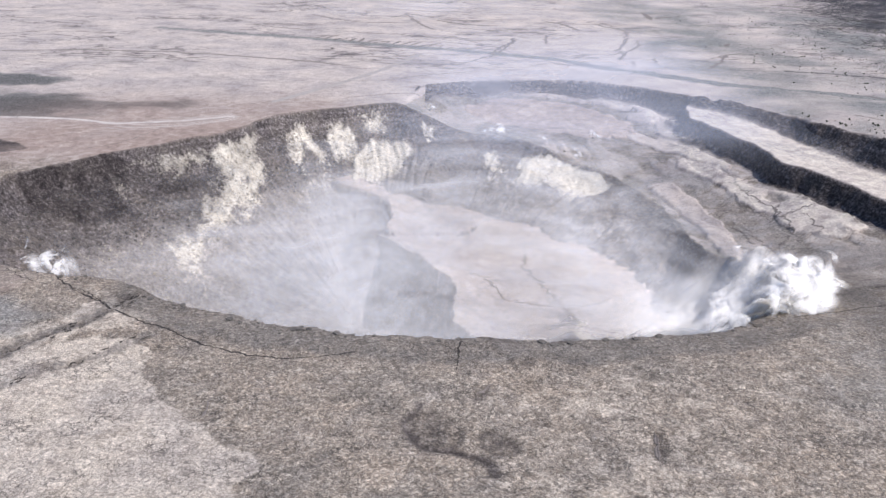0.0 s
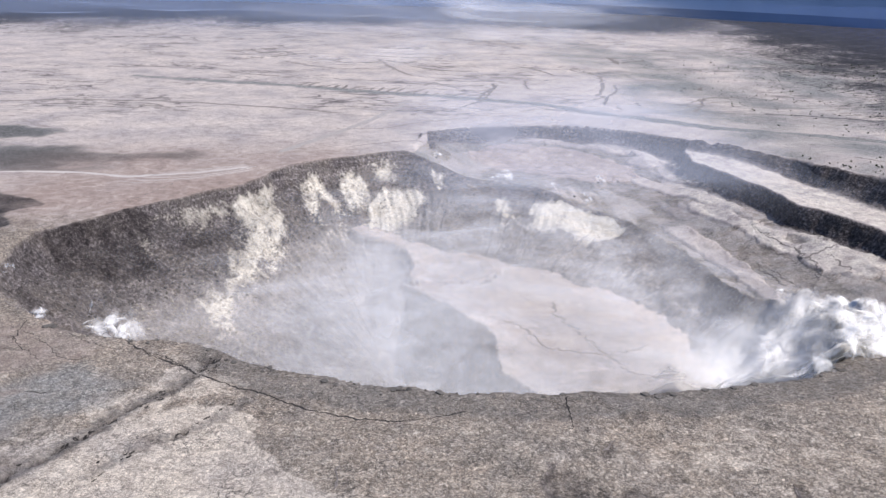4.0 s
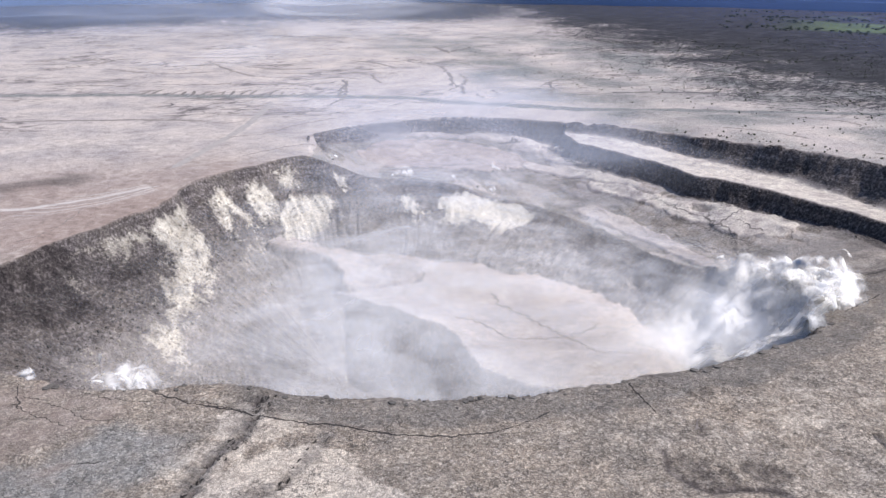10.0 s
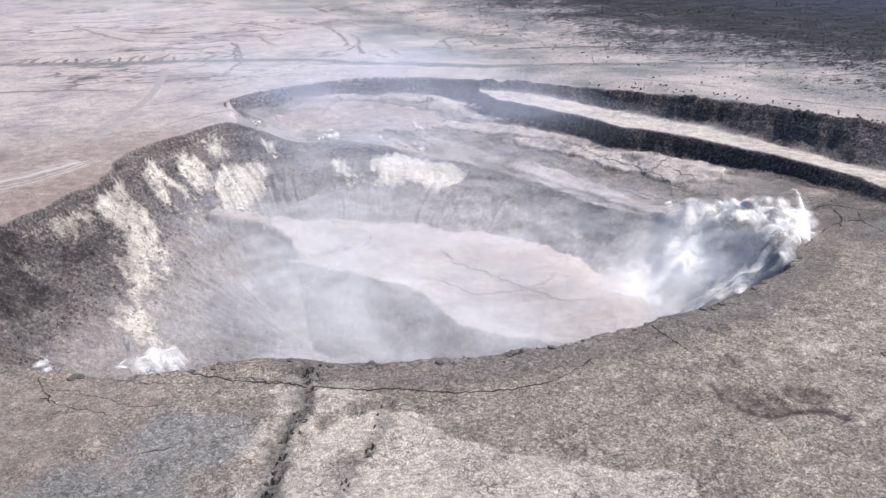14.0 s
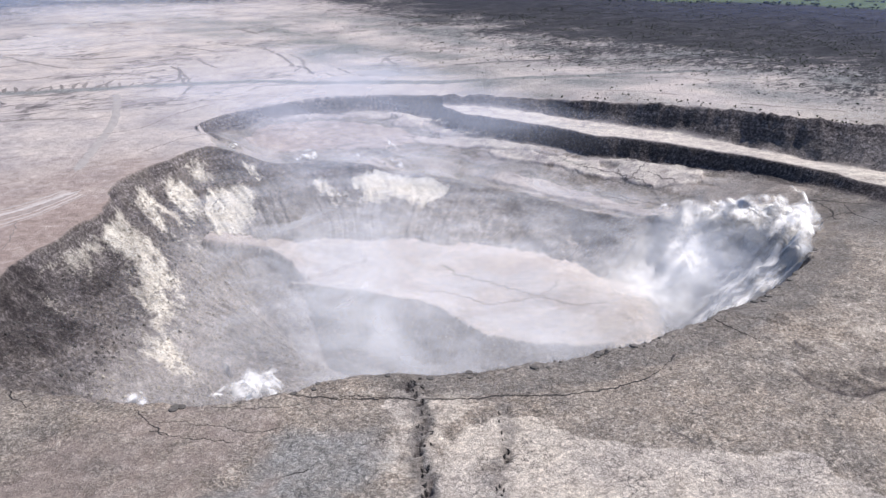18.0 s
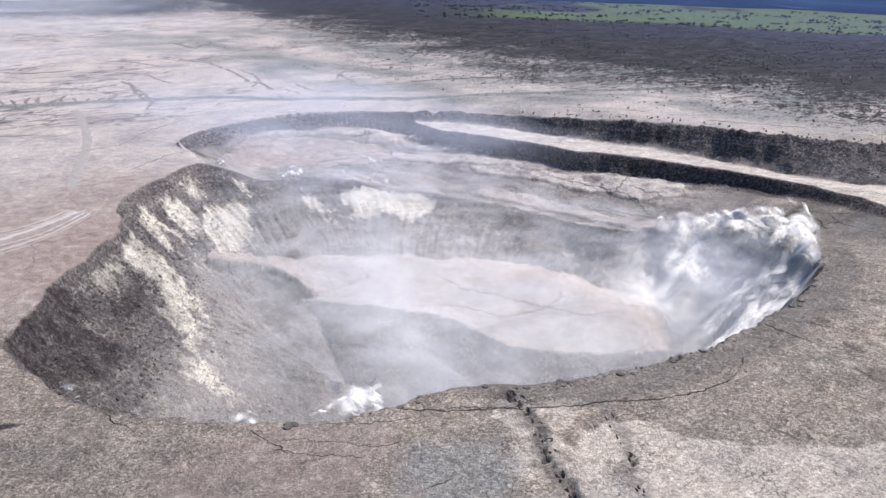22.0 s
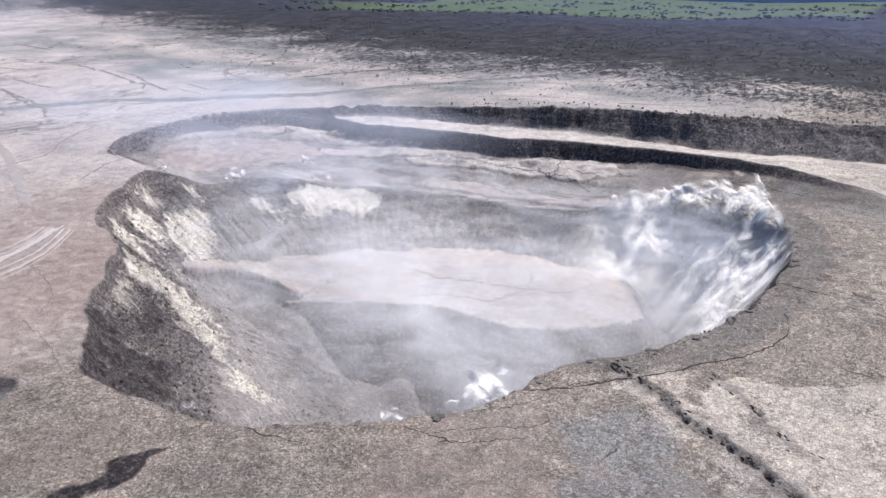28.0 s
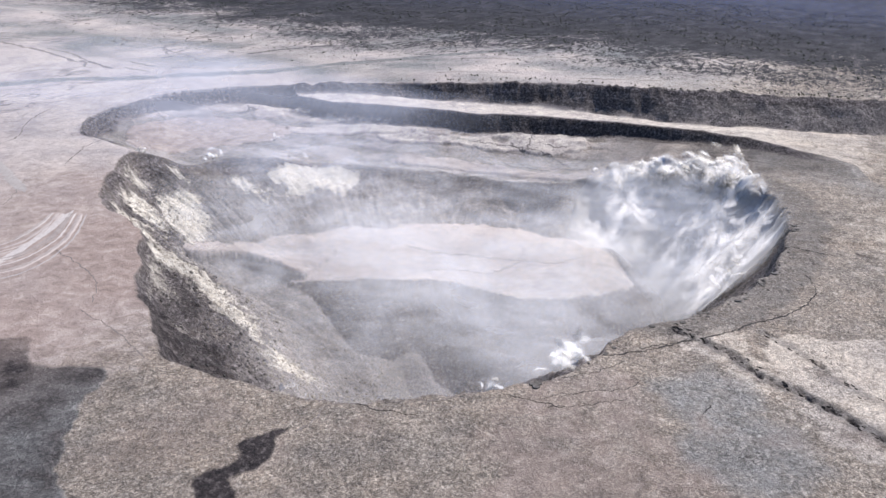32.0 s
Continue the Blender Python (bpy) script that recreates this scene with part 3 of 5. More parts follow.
def tex_noise(n, l, coord, scale, detail=5, rough=0.55, warp=0.0):
    t = n.new("ShaderNodeTexNoise")
    t.inputs["Scale"].default_value, t.inputs["Detail"].default_value, t.inputs["Roughness"].default_value = scale, detail, rough
    t.inputs["Distortion"].default_value = warp
    l.new(coord, t.inputs["Vector"])
    return t.outputs["Fac"]


def ramp(n, l, fac, stops):
    r = n.new("ShaderNodeValToRGB")
    el = r.color_ramp.elements
    while len(el) < len(stops):
        el.new(0.5)
    for e, (p, c) in zip(el, stops):
        e.position, e.color = p, (*c, 1) if not isinstance(c, float) else (c, c, c, 1)
    l.new(fac, r.inputs["Fac"])
    return r.outputs["Color"]


def mix(n, l, fac, a, b, kind="MIX"):
    m = n.new("ShaderNodeMix")
    m.data_type, m.blend_type = "RGBA", kind
    for socket, value in ((m.inputs["Factor"], fac), (m.inputs["A"], a), (m.inputs["B"], b)):
        if isinstance(value, bpy.types.NodeSocket):
            l.new(value, socket)
        else:
            socket.default_value = value if not isinstance(value, tuple) else (*value, 1)
    return m.outputs["Result"]


def maths(n, l, op, a, b=0.0):
    m = n.new("ShaderNodeMath")
    m.operation = op
    for socket, value in zip(m.inputs, (a, b)):
        if isinstance(value, bpy.types.NodeSocket):
            l.new(value, socket)
        else:
            socket.default_value = value
    return m.outputs[0]


def land_material():
    m, n, l, b = nodes_of("ash_and_lava", 0.93)
    pos = n.new("ShaderNodeNewGeometry").outputs["Position"]
    cover = []
    for name in ("cover_a", "cover_b", "cover_c"):
        a = n.new("ShaderNodeAttribute")
        a.attribute_name = name
        s = n.new("ShaderNodeSeparateColor")
        l.new(a.outputs["Color"], s.inputs["Color"])
        cover += [s.outputs[0], s.outputs[1], s.outputs[2], a.outputs["Alpha"]]
    ash, rock, sulf, grey, fines, warm, scrub, grass, lines, tiles, black, coarse = cover

    def wisps(scale, width, detail=2.0, warp=0.6, stretch=None):
        """Thin curved lines: where a smooth noise crosses its middle."""
        c = pos
        if stretch:
            mp = n.new("ShaderNodeMapping")
            mp.inputs["Rotation"].default_value, mp.inputs["Scale"].default_value = (0, 0, stretch[0]), (1, stretch[1], 1)
            l.new(pos, mp.inputs["Vector"])
            c = mp.outputs[0]
        f = tex_noise(n, l, c, scale, detail, 0.5, warp)
        d = maths(n, l, "ABSOLUTE", maths(n, l, "SUBTRACT", f, 0.5))
        r = n.new("ShaderNodeMapRange")
        r.interpolation_type = "SMOOTHSTEP"
        r.inputs["From Min"].default_value, r.inputs["From Max"].default_value = width, width * 0.25
        l.new(d, r.inputs["Value"])
        return r.outputs[0]
    big = tex_noise(n, l, pos, 0.012, 4)
    mid = tex_noise(n, l, pos, 0.07, 6, 0.66, 0.8)
    ropy = tex_noise(n, l, pos, 0.21, 5, 0.7, 1.7)
    fine = tex_noise(n, l, pos, 0.6, 3, 0.65, 0.8)
    folds = wisps(0.16, 0.055, 2.5, 1.6)
    clefts = wisps(0.1, 0.026, 3.5, 1.2)
    # bare crust: mottled grey-tan, with pale curved folds and dark clefts
    crust = ramp(n, l, ropy, [(0.3, (0.085, 0.077, 0.07)), (0.44, (0.205, 0.186, 0.169)), (0.56, (0.30, 0.276, 0.251)), (0.7, (0.58, 0.54, 0.49))])
    tone = ramp(n, l, big, [(0.35, (0.96, 0.925, 0.885)), (0.5, (1.05, 0.99, 0.925)), (0.65, (1.17, 1.08, 0.985))])
    crust = mix(n, l, 1.0, crust, tone, "MULTIPLY")
    crust = mix(n, l, maths(n, l, "MULTIPLY", folds, 0.42), crust, (0.50, 0.465, 0.42))
    crust = mix(n, l, maths(n, l, "MULTIPLY", clefts, 0.55), crust, (0.085, 0.077, 0.072))
    crust = mix(n, l, 1.0, crust, ramp(n, l, mid, [(0.3, 0.8), (0.5, 1.0), (0.7, 1.2)]), "MULTIPLY")
    fleck = ramp(n, l, tex_noise(n, l, pos, 0.5, 3, 0.75, 1.0), [(0.36, 0.4), (0.5, 1.0), (0.64, 1.75)])
    earth = ramp(n, l, tex_noise(n, l, pos, 0.035, 5, 0.6, 0.5), [(0.38, (0.9, 0.89, 0.885)), (0.5, (0.99, 0.97, 0.94)), (0.62, (1.08, 1.045, 1.0))])
    crust = mix(n, l, 1.0, crust, earth, "MULTIPLY")
    crust = mix(n, l, 0.75, crust, fleck, "MULTIPLY")
    pale = ramp(n, l, mid, [(0.25, (0.41, 0.36, 0.335)), (0.45, (0.52, 0.465, 0.435)), (0.7, (0.63, 0.575, 0.545))])
    pale = mix(n, l, maths(n, l, "ADD", maths(n, l, "MULTIPLY", coarse, 0.6), 0.22), pale, ramp(n, l, ropy, [(0.3, 0.5), (0.5, 1.0), (0.7, 1.25)]), "MULTIPLY")
    pale = mix(n, l, maths(n, l, "MULTIPLY", coarse, 0.6), pale, fleck, "MULTIPLY")
    pale = mix(n, l, coarse, pale, (1.0, 0.99, 0.90), "MULTIPLY")
    pale = mix(n, l, maths(n, l, "MULTIPLY", clefts, 0.5), pale, (0.2, 0.175, 0.16))
    pale = mix(n, l, 1.0, pale, ramp(n, l, big, [(0.3, (0.72, 0.72, 0.76)), (0.5, (0.98, 0.97, 0.97)), (0.7, (1.14, 1.12, 1.08))]), "MULTIPLY")
    edge = ramp(n, l, maths(n, l, "ADD", ash, maths(n, l, "MULTIPLY", maths(n, l, "SUBTRACT", mid, 0.5), 0.9)), [(0.28, 0.0), (0.62, 1.0)])
    col = mix(n, l, edge, crust, pale)
    flows = maths(n, l, "MULTIPLY", maths(n, l, "ADD", wisps(0.006, 0.028, 4.0, 0.5, (0.5, 2.6)), wisps(0.011, 0.022, 4.0, 0.5, (-0.25, 2.2))), lines)
    flows = maths(n, l, "MULTIPLY", flows, ramp(n, l, tex_noise(n, l, pos, 0.004, 3), [(0.44, 0.0), (0.57, 0.7)]))
    col = mix(n, l, flows, col, (0.13, 0.115, 0.115))
    cell = n.new("ShaderNodeTexVoronoi")
    cell.feature = "DISTANCE_TO_EDGE"
    cell.inputs["Scale"].default_value = 0.03
    jig = n.new("ShaderNodeMixRGB")
    jig.blend_type, jig.inputs[0].default_value = "ADD", 1.0
    nc = n.new("ShaderNodeTexNoise")
    nc.inputs["Scale"].default_value, nc.inputs["Detail"].default_value = 0.06, 4
    l.new(pos, nc.inputs["Vector"])
    sc = n.new("ShaderNodeVectorMath")
    sc.operation, sc.inputs["Scale"].default_value = "SCALE", 26.0
    l.new(nc.outputs["Color"], sc.inputs[0])
    l.new(pos, jig.inputs[1]), l.new(sc.outputs[0], jig.inputs[2])
    l.new(jig.outputs[0], cell.inputs["Vector"])
    seam = ramp(n, l, cell.outputs["Distance"], [(0.015, 1.0), (0.05, 0.0)])
    seam = maths(n, l, "MULTIPLY", maths(n, l, "MULTIPLY", seam, tiles), ramp(n, l, big, [(0.42, 0.1), (0.6, 1.0)]))
    col = mix(n, l, seam, col, (0.075, 0.066, 0.063))
    flag = n.new("ShaderNodeTexVoronoi")
    flag.feature = "DISTANCE_TO_EDGE"
    flag.inputs["Scale"].default_value = 0.11
    warp = n.new("ShaderNodeTexNoise")
    warp.inputs["Scale"].default_value, warp.inputs["Detail"].default_value = 0.16, 4
    l.new(pos, warp.inputs["Vector"])
    push = n.new("ShaderNodeVectorMath")
    push.operation, push.inputs["Scale"].default_value = "SCALE", 15.0
    l.new(warp.outputs["Color"], push.inputs[0])
    moved = n.new("ShaderNodeVectorMath")
    l.new(pos, moved.inputs[0]), l.new(push.outputs[0], moved.inputs[1])
    l.new(moved.outputs[0], flag.inputs["Vector"])
    split = ramp(n, l, flag.outputs["Distance"], [(0.012, 1.0), (0.045, 0.0)])
    split = maths(n, l, "MULTIPLY", maths(n, l, "MULTIPLY", split, coarse), ramp(n, l, tex_noise(n, l, pos, 0.03, 4, 0.6), [(0.46, 0.0), (0.6, 0.75)]))
    col = mix(n, l, split, col, (0.06, 0.054, 0.05))
    slate = ramp(n, l, ropy, [(0.32, (0.075, 0.078, 0.078)), (0.5, (0.21, 0.214, 0.212)), (0.68, (0.46, 0.456, 0.443))])
    slate = mix(n, l, maths(n, l, "MULTIPLY", clefts, 0.25), slate, (0.06, 0.06, 0.06))
    salts = maths(n, l, "MULTIPLY", wisps(0.1, 0.03, 5.0, 0.9), maths(n, l, "MULTIPLY", coarse, 0.3))
    slate = mix(n, l, salts, slate, (0.55, 0.54, 0.53))
    slate = mix(n, l, split, slate, (0.05, 0.05, 0.05))
    patchy = ramp(n, l, maths(n, l, "ADD", grey, maths(n, l, "MULTIPLY", maths(n, l, "SUBTRACT", mid, 0.5), 0.7)), [(0.2, 0.0), (0.8, 1.0)])
    col = mix(n, l, patchy, col, slate)
    rust = ramp(n, l, mid, [(0.3, (0.24, 0.186, 0.162)), (0.5, (0.355, 0.278, 0.244)), (0.7, (0.48, 0.395, 0.352))])
    col = mix(n, l, warm, col, rust)
    flat = n.new("ShaderNodeMapping")
    flat.inputs["Rotation"].default_value, flat.inputs["Scale"].default_value = (0, 0, -0.9), (1.0, 2.2, 1.0)
    l.new(pos, flat.inputs["Vector"])
    clump = tex_noise(n, l, flat.outputs[0], 0.035, 9, 0.8)
    bush = ramp(n, l, tex_noise(n, l, flat.outputs[0], 0.012, 6, 0.75), [(0.3, (0.013, 0.013, 0.016)), (0.5, (0.03, 0.029, 0.034)), (0.68, (0.075, 0.07, 0.074))])
    soft = n.new("ShaderNodeMapRange")
    soft.inputs["From Min"].default_value, soft.inputs["From Max"].default_value = 0.9, 0.97
    tuft = tex_noise(n, l, flat.outputs[0], 0.16, 4, 0.75)
    clump = maths(n, l, "ADD", maths(n, l, "MULTIPLY", clump, 0.62), maths(n, l, "MULTIPLY", tuft, 0.38))
    clump = maths(n, l, "SUBTRACT", maths(n, l, "MULTIPLY", clump, 2.3), 0.65)
    l.new(maths(n, l, "ADD", scrub, clump), soft.inputs["Value"])
    col = mix(n, l, soft.outputs[0], col, bush)
    col = mix(n, l, grass, col, ramp(n, l, mid, [(0.35, (0.055, 0.085, 0.032)), (0.65, (0.14, 0.185, 0.075))]))
    # broken rock
    speckle = tex_noise(n, l, pos, 0.28, 4, 0.75, 0.4)
    stone = n.new("ShaderNodeTexVoronoi")
    stone.inputs["Scale"].default_value = 0.4
    l.new(pos, stone.inputs["Vector"])
    dark = ramp(n, l, speckle, [(0.32, (0.024, 0.02, 0.022)), (0.48, (0.08, 0.069, 0.071)), (0.68, (0.27, 0.245, 0.245))])
    dark = mix(n, l, 0.45, dark, ramp(n, l, stone.outputs["Color"], [(0.2, 0.35), (0.8, 1.8)]), "MULTIPLY")
    beds = n.new("ShaderNodeMapping")
    beds.inputs["Scale"].default_value = (0.016, 0.016, 0.3)
    l.new(pos, beds.inputs["Vector"])
    strata = tex_noise(n, l, beds.outputs[0], 1.0, 5, 0.62, 0.25)
    dark = mix(n, l, 0.8, dark, ramp(n, l, strata, [(0.36, 0.55), (0.5, 1.0), (0.62, 1.55)]), "MULTIPLY")
    specks = ramp(n, l, tex_noise(n, l, pos, 0.42, 3, 0.8, 0.2), [(0.63, 0.0), (0.75, 0.6)])
    dark = mix(n, l, specks, dark, (0.40, 0.37, 0.36))
    col = mix(n, l, rock, col, dark)
    dust = ramp(n, l, mid, [(0.3, (0.225, 0.206, 0.198)), (0.5, (0.32, 0.297, 0.285)), (0.7, (0.47, 0.435, 0.412))])
    dust = mix(n, l, 0.5, dust, ramp(n, l, stone.outputs["Color"], [(0.2, 0.7), (0.8, 1.25)]), "MULTIPLY")
    col = mix(n, l, maths(n, l, "MULTIPLY", fines, 0.9), col, dust)
    sulphur = ramp(n, l, ropy, [(0.32, (0.54, 0.48, 0.395)), (0.48, (0.72, 0.66, 0.56)), (0.64, (0.88, 0.84, 0.76))])
    sulphur = mix(n, l, 0.35, sulphur, ramp(n, l, stone.outputs["Color"], [(0.2, 0.7), (0.8, 1.15)]), "MULTIPLY")
    rough_edge = maths(n, l, "ADD", maths(n, l, "MULTIPLY", maths(n, l, "SUBTRACT", mid, 0.5), 1.6), maths(n, l, "MULTIPLY", maths(n, l, "SUBTRACT", speckle, 0.5), 1.0))
    gate = ramp(n, l, maths(n, l, "ADD", sulf, rough_edge), [(0.3, 0.0), (0.52, 0.42), (0.85, 0.95)])
    col = mix(n, l, gate, col, sulphur)
    night = ramp(n, l, speckle, [(0.36, (0.013, 0.011, 0.012)), (0.52, (0.038, 0.031, 0.031)), (0.68, (0.13, 0.112, 0.11))])
    col = mix(n, l, black, col, night)
    l.new(col, b.inputs["Base Color"])
    rise = maths(n, l, "ADD", maths(n, l, "MULTIPLY", ropy, 1.8), maths(n, l, "MULTIPLY", fine, 0.8))
    rise = maths(n, l, "ADD", rise, maths(n, l, "MULTIPLY", maths(n, l, "SUBTRACT", folds, clefts), 0.22))
    rise = maths(n, l, "ADD", rise, maths(n, l, "MULTIPLY", maths(n, l, "MULTIPLY", stone.outputs["Distance"], rock), 1.6))
    rise = maths(n, l, "SUBTRACT", rise, maths(n, l, "MULTIPLY", seam, 2.0))
    rise = maths(n, l, "SUBTRACT", rise, maths(n, l, "MULTIPLY", split, 0.8))
    bump = n.new("ShaderNodeBump")
    bump.inputs["Strength"].default_value, bump.inputs["Distance"].default_value = 0.7, 1.0
    l.new(rise, bump.inputs["Height"])
    l.new(bump.outputs[0], b.inputs["Normal"])
    return m


LAND = land_material()


def rock_material(name, lo, hi):
    m, n, l, b = nodes_of(name, 0.9)
    pos = n.new("ShaderNodeNewGeometry").outputs["Position"]
    f = tex_noise(n, l, pos, 0.5, 6, 0.65)
    col = ramp(n, l, f, [(0.3, lo), (0.7, hi)])
    r = n.new("ShaderNodeObjectInfo").outputs["Random"]
    col = mix(n, l, 1.0, col, ramp(n, l, r, [(0.0, 0.75), (1.0, 1.25)]), "MULTIPLY")
    l.new(col, b.inputs["Base Color"])
    bump = n.new("ShaderNodeBump")
    bump.inputs["Strength"].default_value, bump.inputs["Distance"].default_value = 0.7, 0.4
    l.new(tex_noise(n, l, pos, 1.4, 5, 0.7), bump.inputs["Height"])
    l.new(bump.outputs[0], b.inputs["Normal"])
    return m


BASALT = rock_material("basalt", (0.045, 0.042, 0.04), (0.16, 0.148, 0.14))
PALE_ROCK = rock_material("altered_rock", (0.24, 0.21, 0.18), (0.58, 0.54, 0.46))


def vapour(name, colour, density, size, seed, low=0.42, high=0.7, least=0.0, erode=0.45, rough=0.58, passed=0.25):
    """Thin drifting white steam, or tinted air haze: let through where the cloud thins out."""
    m = bpy.data.materials.new(name)
    m.use_nodes = True
    n, l = m.node_tree.nodes, m.node_tree.links
    n.remove(n["Principled BSDF"])
    pos = n.new("ShaderNodeNewGeometry").outputs["Position"]
    shift = n.new("ShaderNodeVectorMath")
    l.new(pos, shift.inputs[0])
    shift.inputs[1].default_value = (seed * 131.0, seed * 57.0, seed * 23.0)
    f = tex_noise(n, l, shift.outputs[0], 1.0 / size, 6, rough, 0.9)
    a = n.new("ShaderNodeAttribute")
    a.attribute_name = "thickness"
    f = maths(n, l, "ADD", f, maths(n, l, "MULTIPLY", maths(n, l, "SUBTRACT", a.outputs["Fac"], 1.0), erode))
    r = n.new("ShaderNodeMapRange")
    r.interpolation_type = "SMOOTHSTEP"
    r.inputs["From Min"].default_value, r.inputs["From Max"].default_value = low, high
    r.inputs["To Min"].default_value, r.inputs["To Max"].default_value = least, density
    l.new(f, r.inputs["Value"])
    amount = maths(n, l, "MULTIPLY", r.outputs[0], a.outputs["Fac"])
    d, t, x, tr = n.new("ShaderNodeBsdfDiffuse"), n.new("ShaderNodeBsdfTranslucent"), n.new("ShaderNodeMixShader"), n.new("ShaderNodeBsdfTransparent")
    d.inputs[0].default_value = t.inputs[0].default_value = (*colour, 1)
    up = n.new("ShaderNodeVectorMath")
    up.inputs[0].default_value = (0.28, -0.12, 0.9)
    half = n.new("ShaderNodeVectorMath")
    half.operation, half.inputs["Scale"].default_value = "SCALE", 0.35
    l.new(n.new("ShaderNodeNewGeometry").outputs["Normal"], half.inputs[0])
    l.new(half.outputs[0], up.inputs[1])
    norm = n.new("ShaderNodeVectorMath")
    norm.operation = "NORMALIZE"
    l.new(up.outputs[0], norm.inputs[0])
    l.new(norm.outputs[0], d.inputs["Normal"])
    both = n.new("ShaderNodeMixShader")
    both.inputs[0].default_value = passed
    l.new(d.outputs[0], both.inputs[1]), l.new(t.outputs[0], both.inputs[2])
    l.new(amount, x.inputs[0]), l.new(tr.outputs[0], x.inputs[1]), l.new(both.outputs[0], x.inputs[2])
    l.new(x.outputs[0], n["Material Output"].inputs["Surface"])
    return m


# ---- the land ----
def grid_object(name, keep, label, category, cover):
    """One piece of the land sheet: the quads that keep marks."""
    ny, nx = GX.shape
    idx = np.arange(ny * nx).reshape(ny, nx)
    q = np.stack([idx[:-1, :-1], idx[:-1, 1:], idx[1:, 1:], idx[1:, :-1]], -1)[keep]
    used, inv = np.unique(q, return_inverse=True)
    me = bpy.data.meshes.new(name)
    nq = len(q)
    me.vertices.add(len(used))
    me.vertices.foreach_set("co", np.stack([GX.ravel()[used], GY.ravel()[used], GZ.ravel()[used]], -1).astype(np.float32).ravel())
    me.loops.add(nq * 4)
    me.loops.foreach_set("vertex_index", inv.astype(np.int32).ravel())
    me.polygons.add(nq)
    me.polygons.foreach_set("loop_start", np.arange(0, nq * 4, 4, dtype=np.int32))
    me.polygons.foreach_set("use_smooth", np.ones(nq, bool))
    me.update(calc_edges=True)
    for attr, four in (("cover_a", cover[:4]), ("cover_b", cover[4:8]), ("cover_c", cover[8:])):
        layer = me.attributes.new(attr, "FLOAT_COLOR", "POINT")
        layer.data.foreach_set("color", np.stack([v.ravel()[used] for v in four], -1).astype(np.float32).ravel())
    me.materials.append(LAND)
    return tagged(new(name, me), label, category, kind="structure")


COVER = soils()
quad = lambda a: a[:-1, :-1]
inside_q = quad(K["s_rim"]) > 0
floor_q = inside_q & (quad(K["pick"]) == 2) & (quad(K["s_lake"]) > -1)
flap_q = inside_q & (quad(K["pick"]) == 3)
basin_q = inside_q & (quad(K["pick"]) == 1)
terr_q = ~inside_q & (quad(K["s_b"]) > 0) & (quad(GY) > 640) & (quad(GX) > -20)
grid_object("ground", ~inside_q & ~terr_q, "pale ash plain over old lava, cracked near the crater rim", "ground", COVER)
grid_object("terrace", terr_q, "sunken ash-covered terrace broken into tilted blocks", "terrace", COVER)
grid_object("crater_wall", inside_q & ~floor_q & ~flap_q & ~basin_q, "dark rubble crater wall streaked with pale sulphur deposits", "crater wall", COVER)
grid_object("crater_floor", floor_q, "flat pale ash-covered crater floor with faint cracks", "crater floor", COVER)
grid_object("crater_ledge", flap_q, "pale tongue of crust sloping down to the crater floor", "ledge", COVER)
grid_object("crater_basin", basin_q, "deep grey basin of fine talus below the crater floor", "basin", COVER)


# ---- the sea beyond the plain ----
def sea_backdrop():
    m, n, l, b = nodes_of("distant_sea", 0.7)
    f = tex_noise(n, l, n.new("ShaderNodeNewGeometry").outputs["Position"], 0.002, 3)
    l.new(ramp(n, l, f, [(0.3, (0.10, 0.17, 0.31)), (0.7, (0.16, 0.25, 0.42))]), b.inputs["Base Color"])
    verts, faces = [], []
    for k in range(61):
        a = radians(-30 + 190 * k / 60)
        x, y = -400 + 4480 * math.cos(a), 250 + 4480 * math.sin(a)
        verts += [(x, y, -60), (x, y, 40), (x * 1.01, y * 1.01, 150)]
        if k:
            i = 3 * k
            faces += [(i - 3, i, i + 1, i - 2), (i - 2, i + 1, i + 2, i - 1)]
    me = bpy.data.meshes.new("backdrop")
    me.from_pydata(verts, [], faces)
    me.materials.append(m)
    return tagged(new("backdrop", me), "distant blue sea along the horizon", "sea", kind="structure")


sea_backdrop()


# ---- gas and steam ----
def sheet_object(name, sheets, material, label):
    """Drifting veils of steam or air haze, joined: each sheet is (points [n, m, 3], thickness [n, m])."""
    co, th, faces, base = [], [], [], 0
    for p, t in sheets:
        n, m = t.shape
        idx = np.arange(n * m).reshape(n, m) + base
        faces.append(np.stack([idx[:-1, :-1], idx[:-1, 1:], idx[1:, 1:], idx[1:, :-1]], -1).reshape(-1, 4))
        co.append(p.reshape(-1, 3)), th.append(t.ravel())
        base += n * m
    me = bpy.data.meshes.new(name)
    me.from_pydata(np.vstack(co).tolist(), [], np.vstack(faces).tolist())
    me.polygons.foreach_set("use_smooth", np.ones(len(me.polygons), bool))
    layer = me.attributes.new("thickness", "FLOAT", "POINT")
    layer.data.foreach_set("value", np.concatenate(th).astype(np.float32))
    me.materials.append(material)
    return tagged(new(name, me), label, "steam", kind="stuff")


def veil(z, lo, hi, shape, lift=12, seed=0, cells=60):
    """A level layer of haze between two corners; shape(x, y) gives its thickness."""
    x, y = np.meshgrid(np.linspace(lo[0], hi[0], cells), np.linspace(lo[1], hi[1], cells))
    return np.stack([x, y, z + lift * cloudy(x, y, 160, 3, 90 + seed)], -1), np.clip(shape(x, y), 0, 1)


